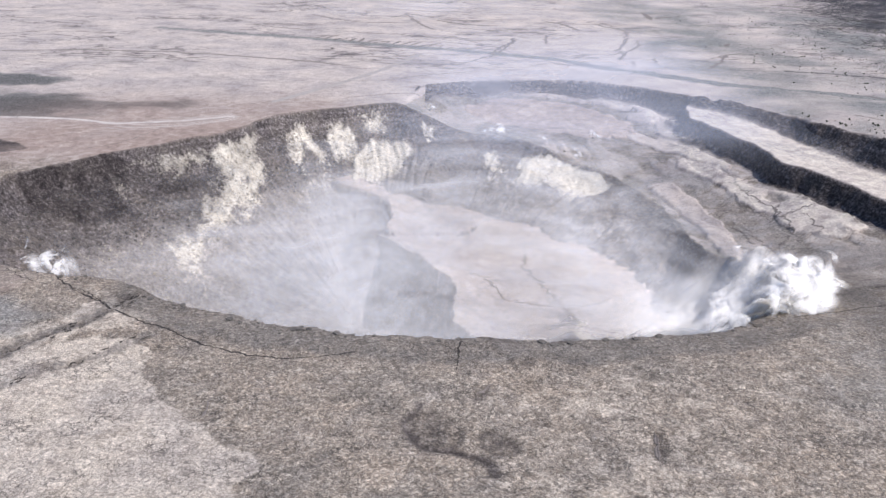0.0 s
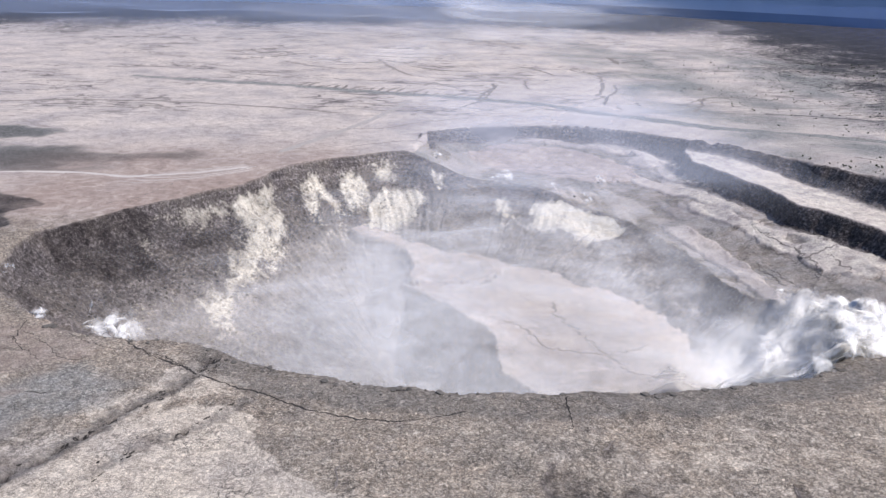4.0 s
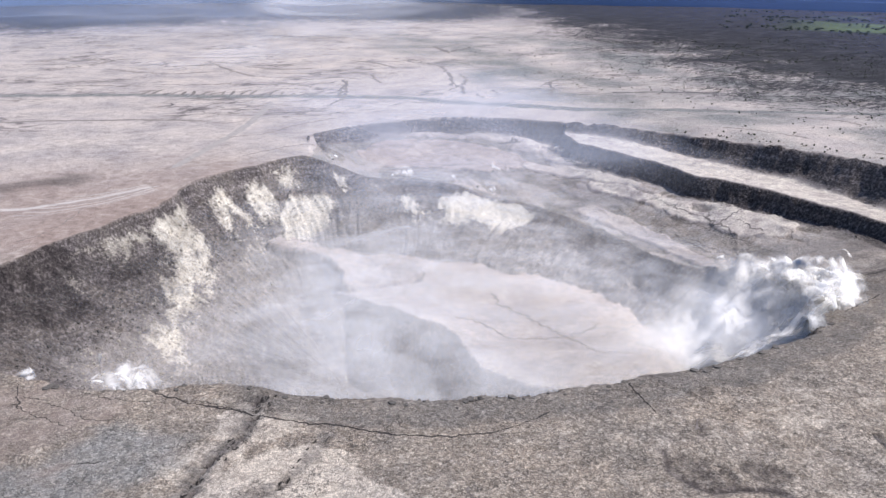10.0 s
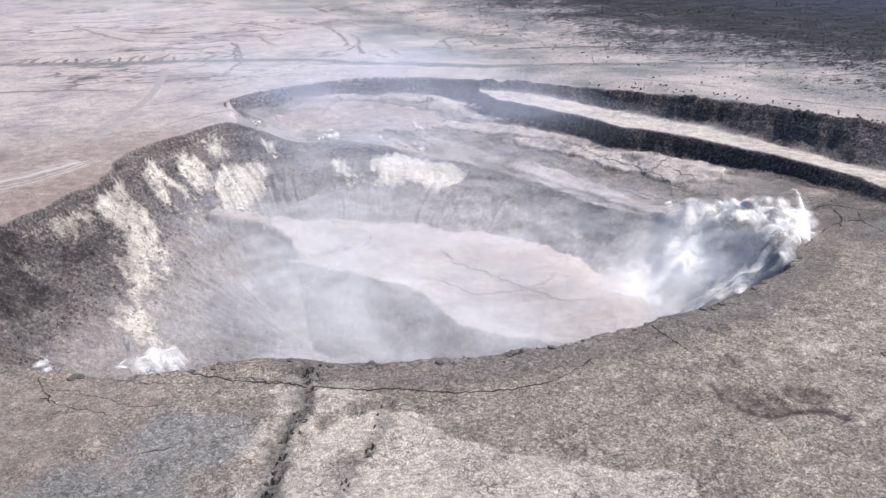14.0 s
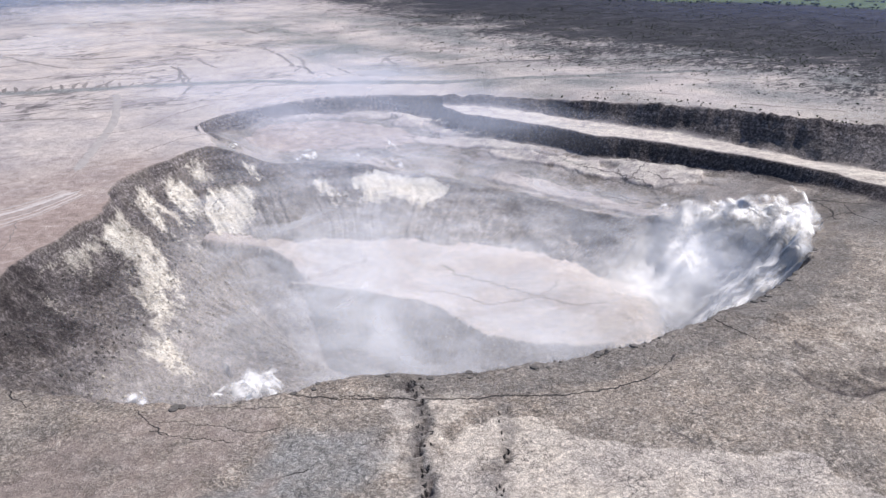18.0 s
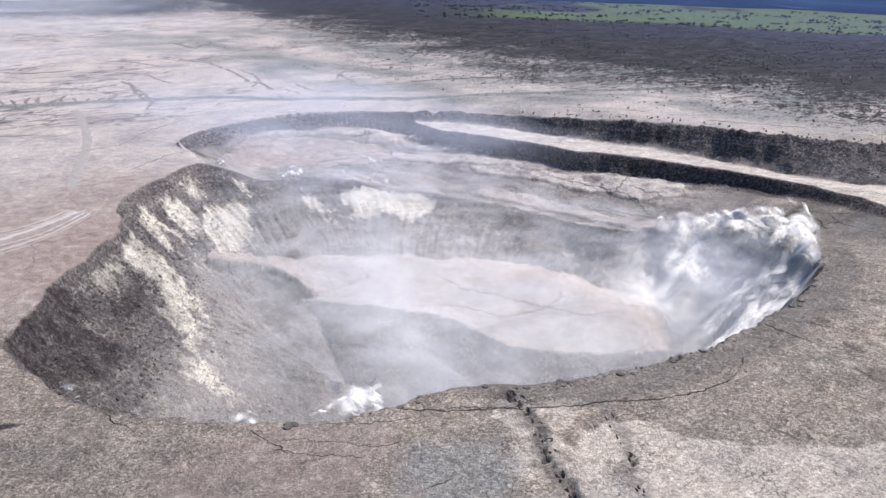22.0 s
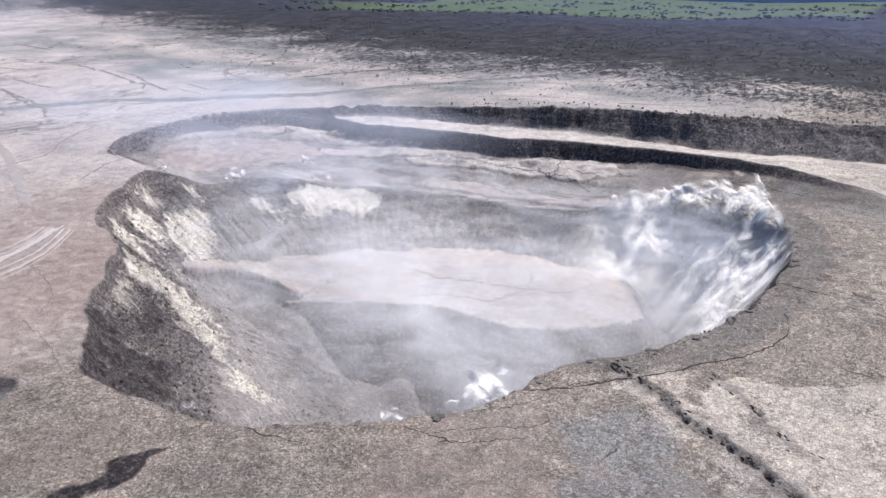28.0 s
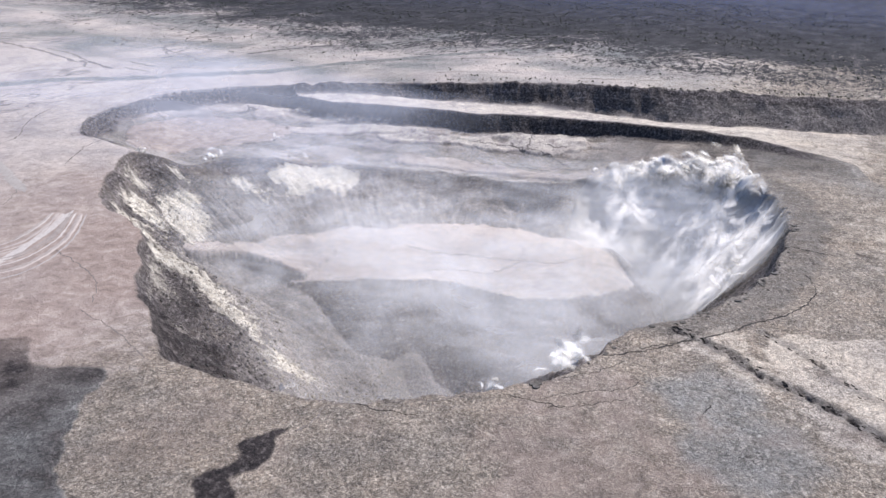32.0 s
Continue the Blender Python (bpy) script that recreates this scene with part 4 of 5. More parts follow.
HAZE = vapour("crater_haze", (0.84, 0.86, 0.905), 0.33, 120, 1, 0.38, 0.72, 0.055, 0.0)
WHITE = vapour("vent_steam", (0.99, 0.99, 0.99), 0.8, 20, 3, 0.2, 0.7, 0.0, 0.5, 0.64, 0.06)
WISP = vapour("thin_steam", (0.97, 0.97, 0.98), 0.66, 24, 5, 0.26, 0.72, 0.0, 0.5, 0.66, 0.06)
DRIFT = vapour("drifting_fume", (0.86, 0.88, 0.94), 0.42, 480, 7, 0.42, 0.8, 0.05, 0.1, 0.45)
scene.cycles.transparent_max_bounces = 72


def pooled(inset, floor=0.45):
    """Gas lies thickest over the deep basin and below the eastern vents."""
    def thick(x, y):
        pool = np.exp(-((x + 90) / 150) ** 2 - ((y - 800) / 140) ** 2)
        vents = np.exp(-((x - 200) / 90) ** 2 - ((y - 690) / 110) ** 2)
        north = np.exp(-((x - 130) / 190) ** 2 - ((y - 1130) / 130) ** 2)
        floor_here = floor * (0.12 + 0.88 * step(-340, -120, x))
        return step(0, 80, side(x, y, rim) - inset) * np.clip(floor_here + (1 - floor) * pool + 1.1 * vents + 0.7 * north + 1.1 * np.exp(-((x - 225) / 90) ** 2 - ((y - 1000) / 190) ** 2), 0, 1)
    return thick


for n, (z, inset, floor) in enumerate(((-16, 4, 0.45), (-46, 18, 0.5), (-80, 40, 0.55), (-104, 60, 0.6), (-150, 100, 0.9))):
    sheet_object("gas_haze", [veil(z, (-450, 520), (340, 1300), pooled(inset, floor), 9, n)], HAZE, "thin bluish-white volcanic gas drifting inside the crater")


def patch_of_steam(centre, size, facing, rng, squash=1.0):
    """One billow: a bulging, crumpled sheet that thins out to its edge."""
    u, v = np.meshgrid(np.linspace(-1, 1, 13), np.linspace(-1, 1, 13))
    r2 = np.clip(u * u + v * v, 0, 1)
    nrm = Vector(facing).normalized()
    a = nrm.orthogonal().normalized()
    b = nrm.cross(a)
    turn = rng.uniform(0, 6.28)
    a, b = a * math.cos(turn) + b * math.sin(turn), b * math.cos(turn) - a * math.sin(turn)
    k = rng.uniform(0, 500)
    bulge = 0.3 * (1 - r2) + 0.3 * cloudy(u + k, v - k, 0.9, 3, 91)
    p = np.array(centre) + size * (u[..., None] * np.array(a) + squash * v[..., None] * np.array(b) + bulge[..., None] * np.array(nrm))
    return p, np.clip((1 - r2) ** 1.1, 0, 1)


def plume(name, spots, material, label, seed, base=-400.0):
    """Steam: spots are (x, y, z above the land, size, count, spread)."""
    rng = random.Random(seed)
    sheets = []
    for x, y, z, size, count, spread in spots:
        for _ in range(count):
            px, py = x + rng.gauss(0, spread), y + rng.gauss(0, spread)
            pz = max(height(px, py), base - 40 * float(step(470, 920, py)) * (px > 200)) + z * rng.uniform(0.5, 1.4)
            facing = (rng.gauss(0.1, 0.5), rng.gauss(-0.25, 0.5), rng.uniform(0.4, 1.0))
            sheets.append(patch_of_steam((px, py, pz), size * rng.uniform(0.7, 1.2), facing, rng, rng.uniform(0.5, 1.0)))
    return sheet_object(name, sheets, material, label)


def along(points, count, z, size, spread, seed):
    """Spots strewn along a line of vents."""
    rng = random.Random(seed)
    p = smooth_line(points, 8, closed=False)
    return [(*p[rng.randrange(len(p))], z * rng.uniform(0.15, 1.5), size * rng.uniform(0.6, 1.3), 1, spread) for _ in range(count)]


EAST_VENTS = [(225, 590), (256, 612), (286, 633), (308, 660), (318, 700), (315, 750), (298, 800)]
plume("steam_plume", along(EAST_VENTS, 46, 9, 16, 6, 51) + along(EAST_VENTS[2:6], 50, 12, 22, 7, 52), WHITE, "dense white steam plume streaming off the crater rim", 11, -16)
plume("steam_plume", along([(268, 622), (298, 648), (312, 684)], 26, 22, 22, 6, 50), WHITE, "tall white steam column above the crater rim", 21, -16)
plume("steam_plume", along([(262, 618), (292, 640), (310, 668), (318, 704)], 40, 9, 20, 5, 53), WHITE, "bright white steam billowing over the crater rim", 23, -16)
plume("steam_plume", along([(150, 575), (110, 590), (70, 600)], 20, 16, 22, 9, 49), WISP, "white steam rising from the foot of the crater wall", 22, -90)


def hugging(lo, hi, lift, shape, seed, cells=70):
    """A veil of steam that clings to the crater wall."""
    x, y = np.meshgrid(np.linspace(lo[0], hi[0], cells), np.linspace(lo[1], hi[1], cells))
    z = np.array([[height(a, b) for a, b in zip(r, q)] for r, q in zip(x, y)])
    for _ in range(4):
        p = np.pad(z, 1, mode="edge")
        z = (p[:-2, 1:-1] + p[2:, 1:-1] + p[1:-1, :-2] + p[1:-1, 2:]) / 4
    return np.stack([x, y, z + lift * (1 + 0.7 * cloudy(x, y, 40, 3, seed))], -1), np.clip(shape(x, y), 0, 1)


def se_bowl(x, y):
    inside = side(x, y, rim)
    return step(-4, 14, inside) * step(150, 60, inside) * step(20, 110, x) * step(860, 760, y)


STREAM = vapour("streaming_steam", (0.97, 0.97, 0.98), 0.96, 38, 13, 0.34, 0.64, 0.6, 0.2, 0.66, 0.06)
sheet_object("steam_veil", [hugging((10, 530), (340, 870), 12, se_bowl, 131)], STREAM, "ragged white steam streaming along the inner crater wall")
STREAM_2 = vapour("streaming_steam_above", (0.97, 0.97, 0.98), 0.62, 30, 17, 0.42, 0.68, 0.02, 0.3, 0.66, 0.06)
sheet_object("steam_veil", [hugging((10, 530), (340, 870), 30, se_bowl, 132)], STREAM_2, "ragged white steam hanging off the inner crater wall")


def crest(x, y):
    inside = side(x, y, rim)
    return step(-8, 3, inside) * step(46, 10, inside) * step(200, 250, x) * step(830, 740, y)


CREST = vapour("rim_steam", (0.99, 0.99, 0.99), 1.0, 26, 19, 0.3, 0.56, 0.25, 0.25, 0.62, 0.06)
sheet_object("steam_veil", [hugging((170, 560), (345, 850), 9, crest, 133)], CREST, "thick white steam boiling over the crater rim")
sheet_object("steam_veil", [hugging((170, 560), (345, 850), 19, crest, 134)], CREST, "thick white steam rolling above the crater rim")


def fumarole(points, steam_material, count, z, size, spread, seed, label, base=-400.0):
    """A crusted vent with the steam that it gives off."""
    rng = random.Random(seed)
    p = np.array(points, float)
    cx, cy = p.mean(0)
    long = max(np.hypot(*(p[-1] - p[0])), 8.0)
    way = (p[-1] - p[0]) / (np.hypot(*(p[-1] - p[0])) + 1e-6)
    bm = bmesh.new()
    rings = []
    for r, up in ((1.0, 0.0), (0.72, 0.9), (0.5, 1.5), (0.3, 1.3), (0.16, 0.3)):
        ring = []
        for k in range(16):
            a = 6.2832 * k / 16
            j = rng.uniform(0.82, 1.15)
            u, v = math.cos(a) * r * j * min(long * 0.14, 2.4), math.sin(a) * r * j * 1.5
            x, y = cx + way[0] * u - way[1] * v, cy + way[1] * u + way[0] * v
            ring.append(bm.verts.new((x, y, height(x, y) + up * rng.uniform(0.7, 1.2) - 0.15 * (r == 1.0))))
        rings.append(ring)
    for a, b in zip(rings[:-1], rings[1:]):
        for k in range(16):
            bm.faces.new((a[k], a[(k + 1) % 16], b[(k + 1) % 16], b[k]))
    bm.faces.new(rings[-1])
    me = bpy.data.meshes.new("vent_crust")
    bm.to_mesh(me)
    bm.free()
    me.materials.append(BASALT)
    vent = tagged(new("fumarole", None), label, "fumarole", "fumaroles round the crater")
    crust = new("vent_crust", me)
    crust.parent = vent
    steam = plume("steam", along(points, count, z, size, spread, seed), steam_material, "", seed + 40, base)
    del steam["category"]
    steam["label"] = "ragged white steam"
    steam.parent = vent
    return vent


fumarole([(-318, 652), (-302, 642), (-290, 640)], WHITE, 18, 12, 14, 4, 55, "steaming pale vent below the dark crater rim", -10)
fumarole([(-432, 795), (-424, 768)], WISP, 5, 4, 6, 3, 56, "faintly steaming vent at the crater rim", -5)
fumarole([(-368, 676), (-362, 671)], WISP, 4, 6, 8, 3, 57, "faintly steaming vent at the crater rim", -5)
fumarole([(70, 1278), (105, 1282)], WHITE, 8, 7, 9, 4, 58, "white steaming vent on the sunken terrace edge")
fumarole([(-14, 1296), (-11, 1312)], WHITE, 8, 8, 8, 3, 59, "white steaming vent at the terrace corner")
fumarole([(222, 1280), (236, 1284)], WHITE, 5, 8, 9, 4, 60, "white steaming vent on the sunken terrace")
fumarole([(150, 1262), (185, 1220), (205, 1180)], WISP, 6, 5, 10, 6, 61, "thinly steaming crack at the terrace edge")



def drift(lo, hi, z0, z1, seed, soft=0.35):
    """A veil that rises as it drifts away to the north."""
    u, v = np.meshgrid(np.linspace(0, 1, 40), np.linspace(0, 1, 40))
    x, y = lo[0] + u * (hi[0] - lo[0]), lo[1] + v * (hi[1] - lo[1])
    edge = step(0, soft, u) * step(0, soft, 1 - u) * step(0, soft, v) * step(0, soft, 1 - v)
    return np.stack([x, y, z0 + (z1 - z0) * v + 18 * cloudy(x, y, 300, 3, seed)], -1), edge


NEAR_DRIFT = vapour("terrace_fume", (0.72, 0.79, 0.96), 0.42, 200, 8, 0.3, 0.85, 0.2, 0.05, 0.45)
sheet_object("drifting_fume", [drift((-160, 900), (560, 1850), -5, 50, 95)], NEAR_DRIFT, "thin bluish fume drifting over the sunken terrace")
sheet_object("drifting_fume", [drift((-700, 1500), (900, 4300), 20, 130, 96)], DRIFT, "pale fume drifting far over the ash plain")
# added blue see-through sheets that imitate aerial haze by their colour
FAR_AIR = vapour("far_air_tint", (0.42, 0.54, 0.82), 0.3, 900, 9, 0.2, 0.7, 0.18, 0.0)
EAST_AIR = vapour("lowland_air_tint", (0.28, 0.40, 0.86), 0.12, 900, 10, 0.2, 0.7, 0.06, 0.0)
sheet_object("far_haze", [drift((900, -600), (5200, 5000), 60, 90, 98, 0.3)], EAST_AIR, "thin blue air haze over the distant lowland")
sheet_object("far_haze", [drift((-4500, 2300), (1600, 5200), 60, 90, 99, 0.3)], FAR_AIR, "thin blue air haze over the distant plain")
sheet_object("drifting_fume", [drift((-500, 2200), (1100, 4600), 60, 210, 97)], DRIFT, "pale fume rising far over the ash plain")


# ---- ribbons on the land: cracks, tracks ----
def ribbon(name, line, width, profile, material, label, category, seed=0, wobble=1.5, vary=0.5, lift=0.0):
    """A strip draped on the land along a line; profile: (offset across, -1 to 1; height) pairs."""
    p = smooth_line(line, 10, closed=False)
    seg = np.r_[0, np.cumsum(np.hypot(*np.diff(p, axis=0).T))]
    n = max(int(seg[-1] / max(width * 0.8, 1.5)), 4)
    s = np.linspace(0, seg[-1], n)
    x, y = np.interp(s, seg, p[:, 0]), np.interp(s, seg, p[:, 1])
    x, y = x + wobble * cloudy(s, s * 0 + seed * 7.7, 14, 3, 100), y + wobble * cloudy(s, s * 0 - seed * 5.1, 14, 3, 101)
    x, y = x + 0.35 * wobble * grain(s, s * 0 + seed * 3.3, 3.5, 103), y + 0.35 * wobble * grain(s, s * 0 - seed * 2.7, 3.5, 104)
    tx, ty = np.gradient(x), np.gradient(y)
    ln = np.hypot(tx, ty) + 1e-9
    wide = width * 0.5 * (1 + vary * 1.6 * cloudy(s, s * 0 + seed, 18, 3, 102)) * np.minimum(1, np.minimum(np.arange(n), np.arange(n)[::-1]) / 2.5 + 0.12)
    verts, faces, m = [], [], len(profile)
    for i in range(n):
        for off, up in profile:
            px, py = x[i] - ty[i] / ln[i] * off * wide[i], y[i] + tx[i] / ln[i] * off * wide[i]
            verts.append((px, py, height(px, py) + up * min(1, width / 2.5) + lift))
    for i in range(n - 1):
        for j in range(m - 1):
            a = i * m + j
            faces.append((a, a + m, a + m + 1, a + 1))
    me = bpy.data.meshes.new(name)
    me.from_pydata(verts, [], faces)
    me.materials.append(material)
    return tagged(new(name, me), label, category, kind="structure")


# the near-black colour stands in for shade inside open cracks and holes
CRACK_SHADE = rock_material("crack_shade_black", (0.018, 0.016, 0.016), (0.055, 0.05, 0.048))
DUST = rock_material("packed_ash", (0.42, 0.38, 0.355), (0.60, 0.555, 0.53))
FAINT = rock_material("brown_floor_dust", (0.20, 0.165, 0.14), (0.34, 0.285, 0.25))
SOFT_TRACK = rock_material("loose_reddish_ash", (0.36, 0.31, 0.285), (0.49, 0.43, 0.40))
RUT = rock_material("disturbed_ash", (0.17, 0.15, 0.14), (0.27, 0.24, 0.225))
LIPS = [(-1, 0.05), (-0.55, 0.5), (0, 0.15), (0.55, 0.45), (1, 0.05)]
FLAT = [(-1, 0.05), (-0.5, 0.2), (0.5, 0.2), (1, 0.05)]
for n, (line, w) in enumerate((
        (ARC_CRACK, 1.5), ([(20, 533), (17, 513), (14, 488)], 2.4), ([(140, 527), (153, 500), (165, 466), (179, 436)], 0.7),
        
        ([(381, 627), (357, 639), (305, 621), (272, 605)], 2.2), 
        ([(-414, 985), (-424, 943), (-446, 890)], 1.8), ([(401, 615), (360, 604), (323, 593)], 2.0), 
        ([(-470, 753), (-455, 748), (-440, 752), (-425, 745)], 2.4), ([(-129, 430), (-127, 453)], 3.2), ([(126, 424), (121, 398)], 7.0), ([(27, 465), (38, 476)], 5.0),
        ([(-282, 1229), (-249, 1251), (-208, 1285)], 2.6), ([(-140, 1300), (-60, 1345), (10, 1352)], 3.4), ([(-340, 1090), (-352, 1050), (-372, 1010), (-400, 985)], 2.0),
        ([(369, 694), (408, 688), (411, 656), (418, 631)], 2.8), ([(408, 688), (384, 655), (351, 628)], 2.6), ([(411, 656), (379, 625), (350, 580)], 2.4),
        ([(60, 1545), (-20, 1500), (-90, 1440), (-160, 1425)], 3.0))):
    ribbon("ground_crack", line, w * (0.75 if n == 0 else 0.5 if n in (1, 3) else 0.4), LIPS, CRACK_SHADE if n in (0, 1, 3) or 13 <= n <= 15 else RUT, "narrow dark crack in the ashy ground", "crack", n, 2.6, 0.95)
# broken edges that run along the rim; dark strips paint their shade
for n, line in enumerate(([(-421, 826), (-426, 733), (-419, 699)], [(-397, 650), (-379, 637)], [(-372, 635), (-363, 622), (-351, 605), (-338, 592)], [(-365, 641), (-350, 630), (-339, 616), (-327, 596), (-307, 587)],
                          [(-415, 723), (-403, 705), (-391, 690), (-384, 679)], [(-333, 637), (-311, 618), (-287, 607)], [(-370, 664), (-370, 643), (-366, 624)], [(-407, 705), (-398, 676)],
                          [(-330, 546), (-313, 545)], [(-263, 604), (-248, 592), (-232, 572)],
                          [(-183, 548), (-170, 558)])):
    ribbon("rim_crack", line, (0.8, 0.55, 0.7, 0.5)[n % 4], LIPS, RUT if n % 3 == 1 else CRACK_SHADE, "dark broken crack running along the crater rim", "crack", 200 + n, 4.0, 0.95)
# near-black strips laid on the ground for the shade in holes along the two fissures
rng = random.Random(9)
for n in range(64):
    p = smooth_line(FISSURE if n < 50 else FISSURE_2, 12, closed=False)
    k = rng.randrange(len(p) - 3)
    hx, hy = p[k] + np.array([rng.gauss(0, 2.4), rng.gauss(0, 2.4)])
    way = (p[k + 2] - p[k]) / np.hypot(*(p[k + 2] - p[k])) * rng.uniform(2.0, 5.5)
    ribbon("collapse_hole", [(hx, hy), (hx + way[0] * 0.5 + rng.gauss(0, 0.8), hy + way[1] * 0.5 + rng.gauss(0, 0.8)), (hx + way[0], hy + way[1])], rng.uniform(1.2, 3.2), LIPS, CRACK_SHADE,
           "jagged near-black strip for a shaded hole along a ground fissure", "hole", 150 + n, 1.6, 0.9)
# cracks in the crater floor, meeting at a star
for n, line in enumerate(([(118, 905), (128, 870), (136, 842), (150, 800)], [(136, 842), (100, 850), (72, 868)], [(136, 842), (165, 850), (190, 868)], [(118, 905), (104, 950), (110, 990)],
                          [(72, 868), (60, 905), (40, 930)], [(150, 800), (180, 780)])):
    ribbon("floor_crack", line, 2.6, LIPS, FAINT, "faint brown crack in the ash of the crater floor", "crack", 40 + n, 8.0, 0.9)
# tyre tracks and the old road west of the crater
track_a, track_b = np.array([(-412, 1084), (-378, 1074), (-318, 1096), (-258, 1141)], float), np.array([(-350, 1146), (-328, 1148), (-297, 1158), (-272, 1172)], float)
for n in range(11):
    f = n / 10 + 0.03 * math.sin(n * 2.3)
    ribbon("wheel_track", (track_a * (1 - f) + track_b * f).tolist(), 1.6 + 0.9 * (n % 3), FLAT, SOFT_TRACK if n % 3 else DUST, "pale curved wheel track in reddish ash", "track", 60 + n, 0.6, 0.5)
ribbon("road", [(-30, 1740), (-60, 1646), (-116, 1490), (-185, 1354), (-240, 1245)], 13, FLAT, DUST, "pale ash-covered road leading to the crater rim", "road", 70, 1.0, 0.1)
ribbon("road", [(-900, 1600), (-796, 1634), (-656, 1671), (-500, 1671), (-418, 1658), (-282, 1623), (-154, 1565)], 9, FLAT, RUT, "long dark road line across the pale plain", "road", 71, 2.0, 0.3)
ribbon("white_track", [(930, 745), (962, 772), (985, 792), (990, 830)], 7, FLAT, DUST, "short white track on the dark scrubland", "track", 73, 1.0, 0.3)
ribbon("road", [(-620, 1122), (-474, 1125), (-399, 1105), (-323, 1129), (-257, 1159)], 8, FLAT, DUST, "pale ash-covered car park road", "road", 72, 0.8, 0.2)
# dark lava tongues that comb over the low northern scarp
rng = random.Random(5)
for n in range(18):
    f = n / 17
    x0, y0 = -260 + 310 * f, 1880 - 95 * f
    long = rng.uniform(30, 70)
    ribbon("lava_tongue", [(x0, y0), (x0 + 8, y0 + long * 0.5), (x0 + rng.uniform(10, 34), y0 + long)], rng.uniform(5, 9), FLAT, RUT, "dark narrow lava tongue on the pale plain", "lava flow", 80 + n, 3.0, 0.6)
# fractures and flow edges on the plain beyond
FAR_LINES = (
    ([(388, 2273), (401, 2210), (438, 2150), (415, 2026), (385, 1899), (348, 1816)], 8), ([(376, 1817), (360, 1767), (345, 1719)], 7), ([(374, 1718), (356, 1643)], 6),
    ([(528, 1966), (552, 1905)], 9), ([(574, 1815), (547, 1737), (491, 1630)], 6), ([(160, 1983), (151, 1914), (121, 1829), (102, 1738)], 8),
    ([(241, 2045), (229, 1959), (226, 1891)], 6), ([(633, 1987), (614, 1922)], 8), ([(562, 2553), (558, 2477), (548, 2373)], 16), ([(416, 1750), (406, 1675)], 6),
    ([(167, 1967), (110, 1756), (58, 1666)], 5), ([(433, 1984), (403, 1863), (333, 1769)], 6), ([(-89, 2366), (-23, 2103), (80, 2033)], 9), ([(-328, 2318), (-191, 2174), (-50, 2201)], 10),
    ([(529, 1762), (600, 1830), (681, 1856)], 6), ([(-436, 2105), (-360, 2040), (-299, 2023)], 8), ([(659, 2483), (600, 2450), (561, 2396)], 12), ([(-20, 2260), (60, 2200), (150, 2190)], 9),
    ([(250, 2320), (300, 2240), (330, 2130)], 7), ([(-240, 2010), (-160, 1985), (-60, 1990)], 6), ([(40, 2120), (110, 2100), (140, 2060)], 7), ([(-150, 2480), (-40, 2440), (60, 2460)], 12))
for n, (line, w) in enumerate(FAR_LINES):
    ribbon("lava_tongue", line, w, FLAT, RUT, "dark narrow lava flow edge on the pale plain", "lava flow", 110 + n, 9.0, 0.8)
for n, (line, w) in enumerate((([(923, 1569), (984, 1482), (970, 1319)], 7), ([(670, 1397), (716, 1291), (753, 1153), (745, 1081)], 5), ([(797, 1086), (826, 1007), (872, 949), (918, 891), (1015, 839)], 5),
                               ([(617, 941), (636, 895), (667, 850), (689, 816)], 5), ([(760, 819), (765, 773)], 6), ([(560, 1180), (585, 1110), (600, 1040)], 4))):
    ribbon("lava_tongue", line, w, FLAT, RUT, "dark scrubby gully line on the ash plain", "lava flow", 140 + n, 4.0, 0.9)
# cracks between the plates of the terrace
for n, line in enumerate(([(393, 970), (383, 937), (385, 905), (381, 865)], [(423, 946), (395, 937), (383, 937)], [(357, 990), (368, 958), (383, 937)], [(346, 935), (349, 876), (355, 837)],
                          [(334, 959), (338, 914), (337, 885)], [(364, 1017), (374, 984), (387, 954), (374, 934)], [(385, 905), (367, 876), (358, 856)], [(405, 930), (410, 900), (402, 872)])):
    ribbon("ground_crack", line, 1.9, LIPS, RUT, "dark crack between pale plates of the terrace", "crack", 170 + n, 7.0, 0.9)


# ---- boulders, talus, scrub ----
def stone_mesh(name, seed, size, material, cuts=2):
    """An angular block of lava, about size metres across."""
    rng = random.Random(seed)
    bm = bmesh.new()
    bmesh.ops.create_icosphere(bm, subdivisions=cuts, radius=1)
    k = Vector((rng.uniform(0, 90), rng.uniform(0, 90), rng.uniform(0, 90)))
    stretch = Vector((rng.uniform(0.8, 1.4), rng.uniform(0.6, 1.0), rng.uniform(0.45, 0.75)))
    for v in bm.verts:
        c = v.co.copy()
        q = Vector([round(e * 1.6) / 1.6 for e in c])
        c = c.lerp(q, 0.5) * (1 + 0.3 * noise.noise(c * 1.3 + k))
        v.co = Vector((c.x * stretch.x, c.y * stretch.y, c.z * stretch.z + stretch.z * 0.4)) * size * 0.5
    me = bpy.data.meshes.new(name)
    bm.to_mesh(me)
    bm.free()
    me.materials.append(material)
    return me


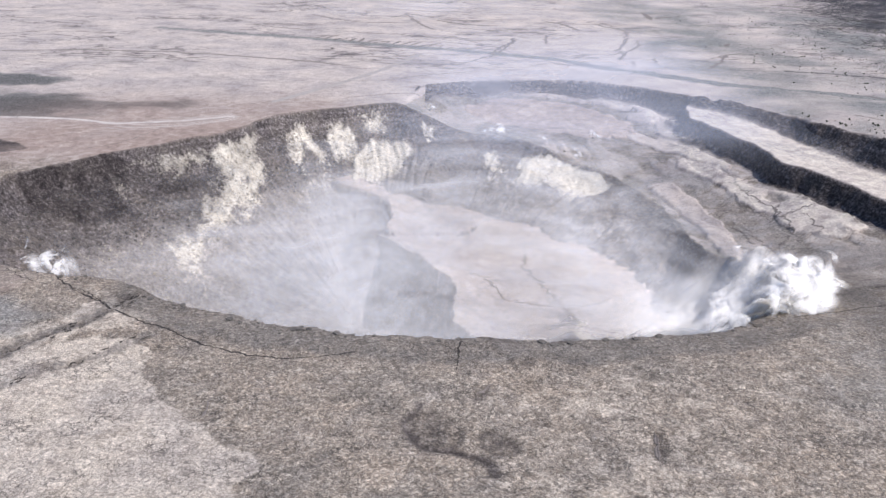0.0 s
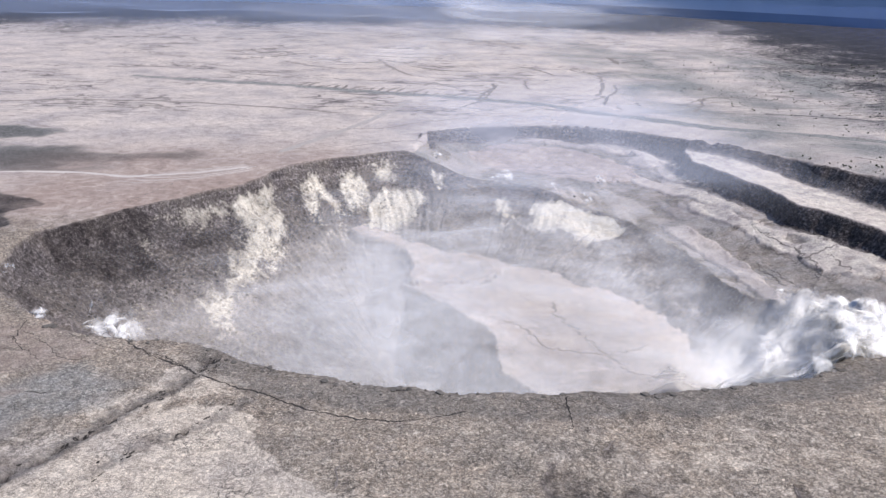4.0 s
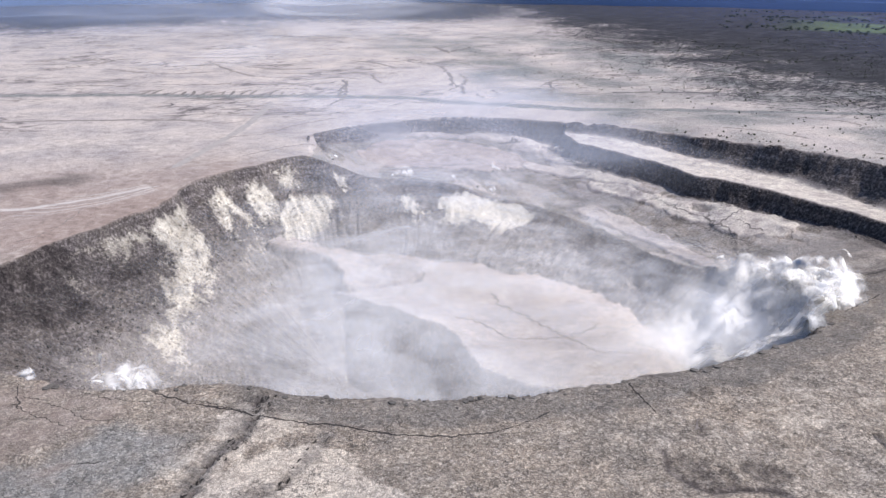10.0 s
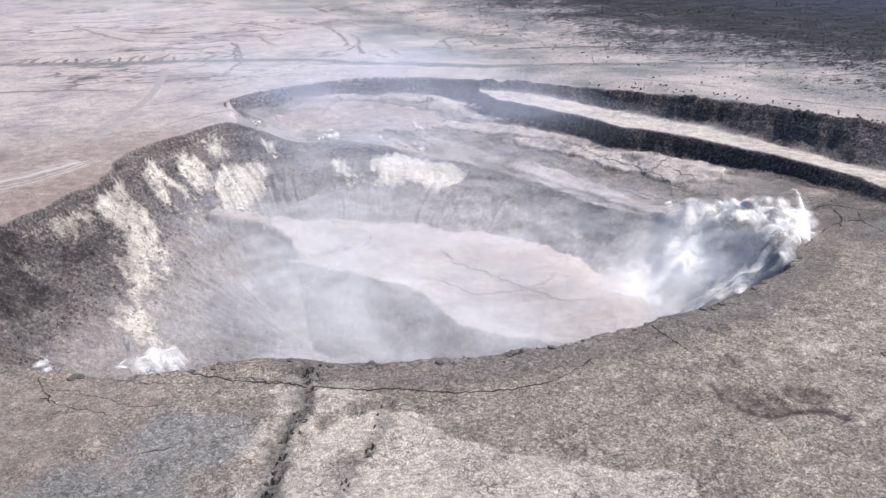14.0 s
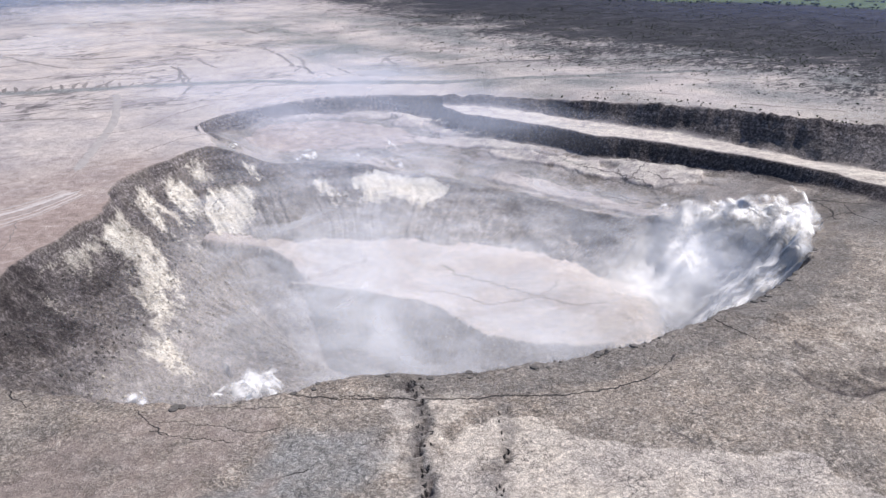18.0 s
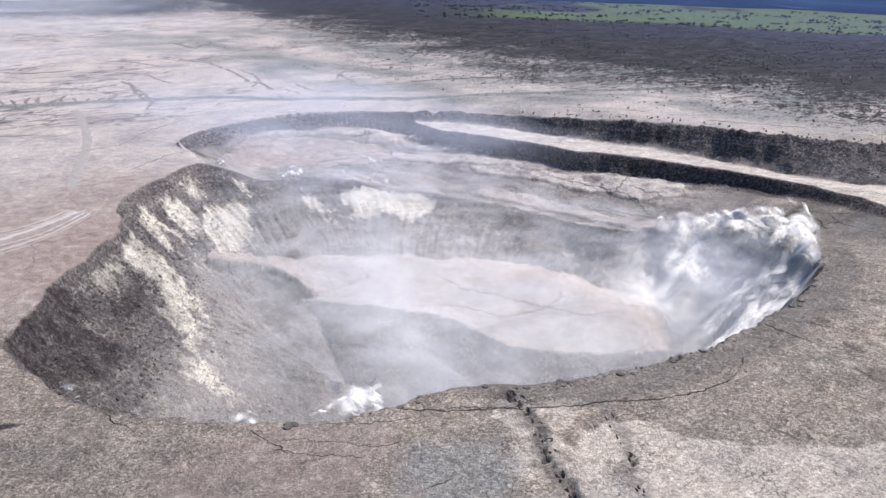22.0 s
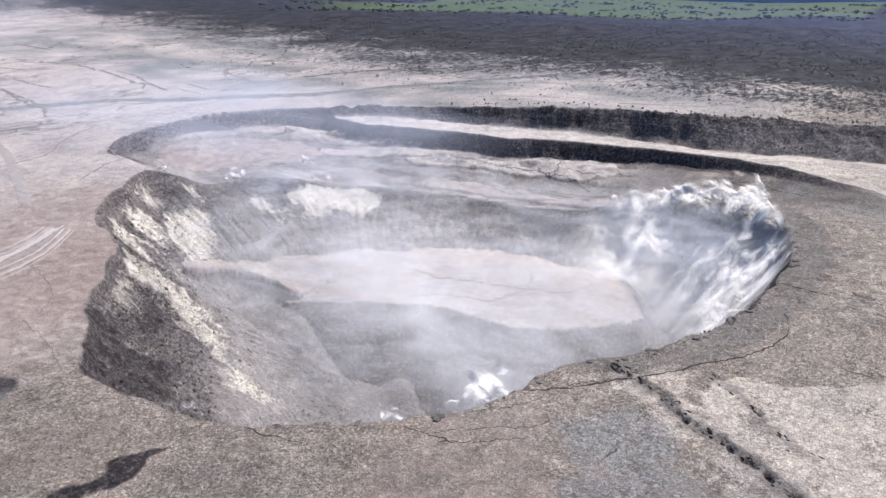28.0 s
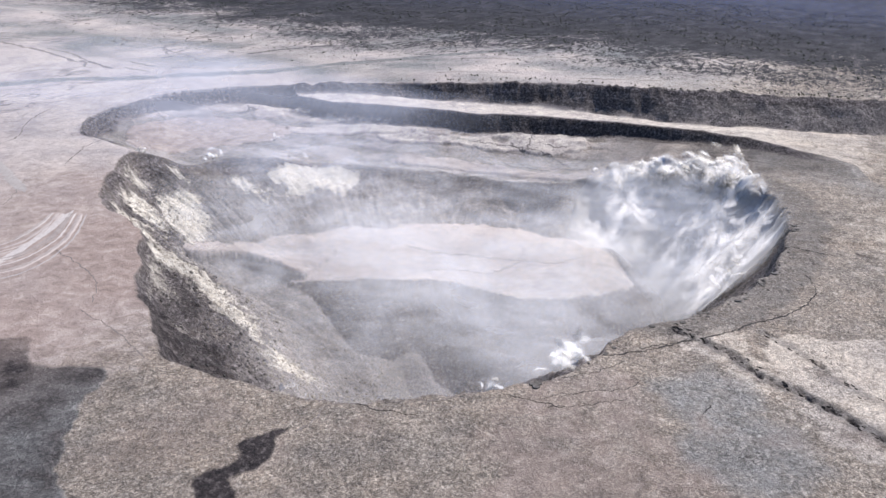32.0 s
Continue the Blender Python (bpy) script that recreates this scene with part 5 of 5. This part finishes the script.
STONES = [stone_mesh("boulder", 200 + n, 1.0, BASALT) for n in range(6)]
rng = random.Random(21)
spots = [(-220, 612, 6.5), (-223, 616, 5.0), (-177, 579, 5.5), (-170, 575, 4.0), (-163, 572, 5.0), (-90, 546, 4.0), (-84, 543, 4.5), (-45, 540, 3.5), (-39, 535, 3.0)]
for n in range(34):
    i = rng.randrange(45, len(rim) - 45)
    bx, by = rim[i]
    if by > 900:
        continue
    spots.append((bx + rng.gauss(0, 5), by - abs(rng.gauss(2, 4)), rng.uniform(1.0, 2.6)))
for n, (bx, by, size) in enumerate(spots):
    ob = tagged(new("boulder", STONES[n % 6]), "angular grey lava boulder on the crater rim", "boulder", "boulders along the rim")
    ob.matrix_basis = Matrix.LocRotScale((bx, by, height(bx, by) - 0.1 * size), Euler((0, 0, rng.uniform(0, 6.28))), (size, size, size))


def slab_mesh(seed):
    """A broken plate of lava crust, one metre across, a tenth thick."""
    rng = random.Random(seed)
    n = rng.randrange(6, 9)
    ring = [(0.5 * rng.uniform(0.7, 1.15) * math.cos(6.283 * k / n), 0.5 * rng.uniform(0.6, 1.05) * math.sin(6.283 * k / n)) for k in range(n)]
    bm = bmesh.new()
    low = [bm.verts.new((x * 1.04, y * 1.04, -0.05)) for x, y in ring]
    mid_ = [bm.verts.new((x * rng.uniform(0.98, 1.06), y * rng.uniform(0.98, 1.06), 0.07)) for x, y in ring]
    high = [bm.verts.new((x * 0.93, y * 0.93, 0.12 + rng.uniform(-0.01, 0.015))) for x, y in ring]
    for a, b in ((low, mid_), (mid_, high)):
        for k in range(n):
            bm.faces.new((a[k], a[(k + 1) % n], b[(k + 1) % n], b[k]))
    bm.faces.new(high)
    me = bpy.data.meshes.new("crust_plate")
    bm.to_mesh(me)
    bm.free()
    me.materials.append(CRUST_ROCK)
    return me


CRUST_ROCK = rock_material("grey_crust_rock", (0.06, 0.054, 0.05), (0.19, 0.175, 0.16))
SLABS = [slab_mesh(500 + n) for n in range(7)]
rng = random.Random(23)
for n in range(44):
    i = rng.choice((52, 60, 66, 70, 78, 84, 92, 99, 106)) + rng.randrange(-3, 4)
    bx, by = rim[i]
    bx, by = bx + rng.gauss(0, 4), by - abs(rng.gauss(1, 3.5))
    size = rng.uniform(2.5, 7.0)
    ob = tagged(new("crust_plate", SLABS[n % 7]), "broken plate of grey lava crust at the crater edge", "rock", "crust plates along the rim")
    ob.matrix_basis = Matrix.LocRotScale((bx, by, height(bx, by) + 0.02 * size), Euler((rng.gauss(0, 0.09), rng.gauss(0, 0.09), rng.uniform(0, 6.28))), (size, size, size))


def scatter(name, spots, mesh_list, material, label, category, sink=0.15):
    """Many small stones or bushes as one joined mesh; spots: (x, y, size)."""
    co, faces, base = [], [], 0
    base_v = []
    for me in mesh_list:
        v = np.array([p.co for p in me.vertices])
        f = np.array([list(p.vertices) for p in me.polygons])
        base_v.append((v, f))
    rng = random.Random(77)
    for k, (x, y, size) in enumerate(spots):
        v, f = base_v[k % len(base_v)]
        a = rng.uniform(0, 6.28)
        ca, sa = math.cos(a) * size, math.sin(a) * size
        w = np.stack([x + v[:, 0] * ca - v[:, 1] * sa, y + v[:, 0] * sa + v[:, 1] * ca, height(x, y) + v[:, 2] * size * rng.uniform(0.8, 1.2) - sink * size], -1)
        co.append(w), faces.append(f + base)
        base += len(v)
    me = bpy.data.meshes.new(name)
    me.from_pydata(np.vstack(co).tolist(), [], np.vstack(faces).tolist())
    me.materials.append(material)
    return tagged(new(name, me), label, category, kind="stuff")


SMALL = [stone_mesh("small_stone", 300 + n, 1.0, BASALT, 1) for n in range(5)]
rng = random.Random(31)
talus, pale_talus, rubble = [], [], []
js, is_ = np.where(inside_q & (quad(K["pick"]) == 0) & (quad(GX) < 40) & (quad(GY) > 780) & (quad(K["fall"]) > 14))
while len(talus) < 3600:
    n = rng.randrange(len(js))
    j, i = js[n], is_[n]
    place = (GX[j, i] + rng.uniform(-1, 1), GY[j, i] + rng.uniform(-1, 1), rng.uniform(1.0, 1.9) * (1 + 1.6 * (rng.random() < 0.08)))
    (pale_talus if COVER[2][j, i] > 0.3 or COVER[4][j, i] > 0.6 else talus).append(place)
js, is_ = np.where((quad(K["rub_a"]) + quad(K["rub_b"]) > 0.5) & ~inside_q & (quad(GY) < 1300))
for _ in range(2600):
    n = rng.randrange(len(js))
    rubble.append((GX[js[n], is_[n]] + rng.uniform(-2, 2), GY[js[n], is_[n]] + rng.uniform(-2, 2), rng.uniform(1.0, 2.4) * (1 + (rng.random() < 0.06))))
scatter("talus_blocks", talus, SMALL, BASALT, "dark fallen lava blocks strewn over the crater wall", "rubble")
scatter("talus_blocks", pale_talus, SMALL, PALE_ROCK, "pale sulphur-stained blocks strewn over the talus", "rubble")
scatter("fault_rubble", rubble, SMALL, BASALT, "dark jumbled lava blocks along the fault scarps", "rubble")


def bush_material():
    m, n, l, b = nodes_of("scrub_leaves", 0.8)
    f = tex_noise(n, l, n.new("ShaderNodeNewGeometry").outputs["Position"], 0.2, 3)
    l.new(ramp(n, l, f, [(0.3, (0.018, 0.024, 0.014)), (0.7, (0.055, 0.07, 0.035))]), b.inputs["Base Color"])
    return m


LEAF = bush_material()


def bush_mesh(seed):
    """A low, uneven clump of leaf tufts."""
    rng = random.Random(seed)
    bm = bmesh.new()
    for _ in range(5):
        m = Matrix.LocRotScale((rng.gauss(0, 0.3), rng.gauss(0, 0.3), rng.uniform(0.15, 0.55)), Euler((rng.uniform(0, 3), rng.uniform(0, 3), 0)), (rng.uniform(0.2, 0.4),) * 3)
        bmesh.ops.create_icosphere(bm, subdivisions=1, radius=1, matrix=m)
    for v in bm.verts:
        v.co += Vector((rng.gauss(0, 0.05), rng.gauss(0, 0.05), rng.gauss(0, 0.05)))
    me = bpy.data.meshes.new("bush")
    bm.to_mesh(me)
    bm.free()
    return me


BUSHES = [bush_mesh(400 + n) for n in range(4)]
rng = random.Random(41)
scrub, trees = [], []
while len(scrub) < 8500:
    x, y = rng.uniform(560, 2300), rng.uniform(300, 2500)
    inside_fault = y < 1500 and x < np.interp(y, [100, 470, 680, 960, 1222, 1390], [910, 745, 668, 570, 498, 384]) + 6
    if inside_fault or rng.random() > min(1, (x - 520) / 900) or noise.noise((x / 120, y / 120, 0)) < -0.1:
        continue
    scrub.append((x, y, rng.uniform(1.0, 2.8)))
while len(trees) < 1000:
    r, a = rng.uniform(2640, 3700), radians(rng.uniform(2, 50))
    x, y = r * math.cos(a), 800 + r * math.sin(a)
    if noise.noise((x / 160, y / 160, 3)) > 0.05 or r < 2760:
        trees.append((x, y, rng.uniform(4, 10)))
scatter("scrub", scrub, BUSHES, LEAF, "dark low scrub scattered over the ash plain", "scrub", 0.05)
scatter("far_trees", trees, BUSHES, LEAF, "dark trees scattered over distant green grassland", "trees", 0.05)


def shrub():
    """One bush: a few bare stems and an uneven crown."""
    top = tagged(new("shrub"), "dark low shrub on the pale ash plain", "shrub", "shrubs above the fault scarp")
    rng = random.Random(8)
    bm = bmesh.new()
    for k in range(4):
        m = Matrix.LocRotScale((rng.gauss(0, 0.1), rng.gauss(0, 0.1), 0.22), Euler((rng.gauss(0, 0.35), rng.gauss(0, 0.35), 0)), None)
        bmesh.ops.create_cone(bm, cap_ends=True, segments=5, radius1=0.05, radius2=0.025, depth=0.5, matrix=m)
    me = bpy.data.meshes.new("stems")
    bm.to_mesh(me)
    bm.free()
    me.materials.append(BASALT)
    stems = new("stems", me)
    stems.parent = top
    crown_mesh = bush_mesh(420)
    crown_mesh.materials.append(LEAF)
    crown = new("crown", crown_mesh)
    crown.parent = top
    crown.location = (0, 0, 0.12)
    return top


first = shrub()
rng = random.Random(61)
line = smooth_line(FAULT_A[8:18], 12, closed=False)
for n in range(90):
    p = line[rng.randrange(len(line))]
    x, y = p[0] + 5 + abs(rng.gauss(0, 16)), p[1] + rng.gauss(0, 8)
    size = rng.uniform(1.5, 3.2)
    m = Matrix.LocRotScale((x, y, height(x, y) - 0.05), Euler((0, 0, rng.uniform(0, 6.28))), None)
    if n == 0:
        ob = first
        ob.matrix_basis = m
    else:
        ob = copy_thing(first, m)
    ob.scale = (size, size, size)
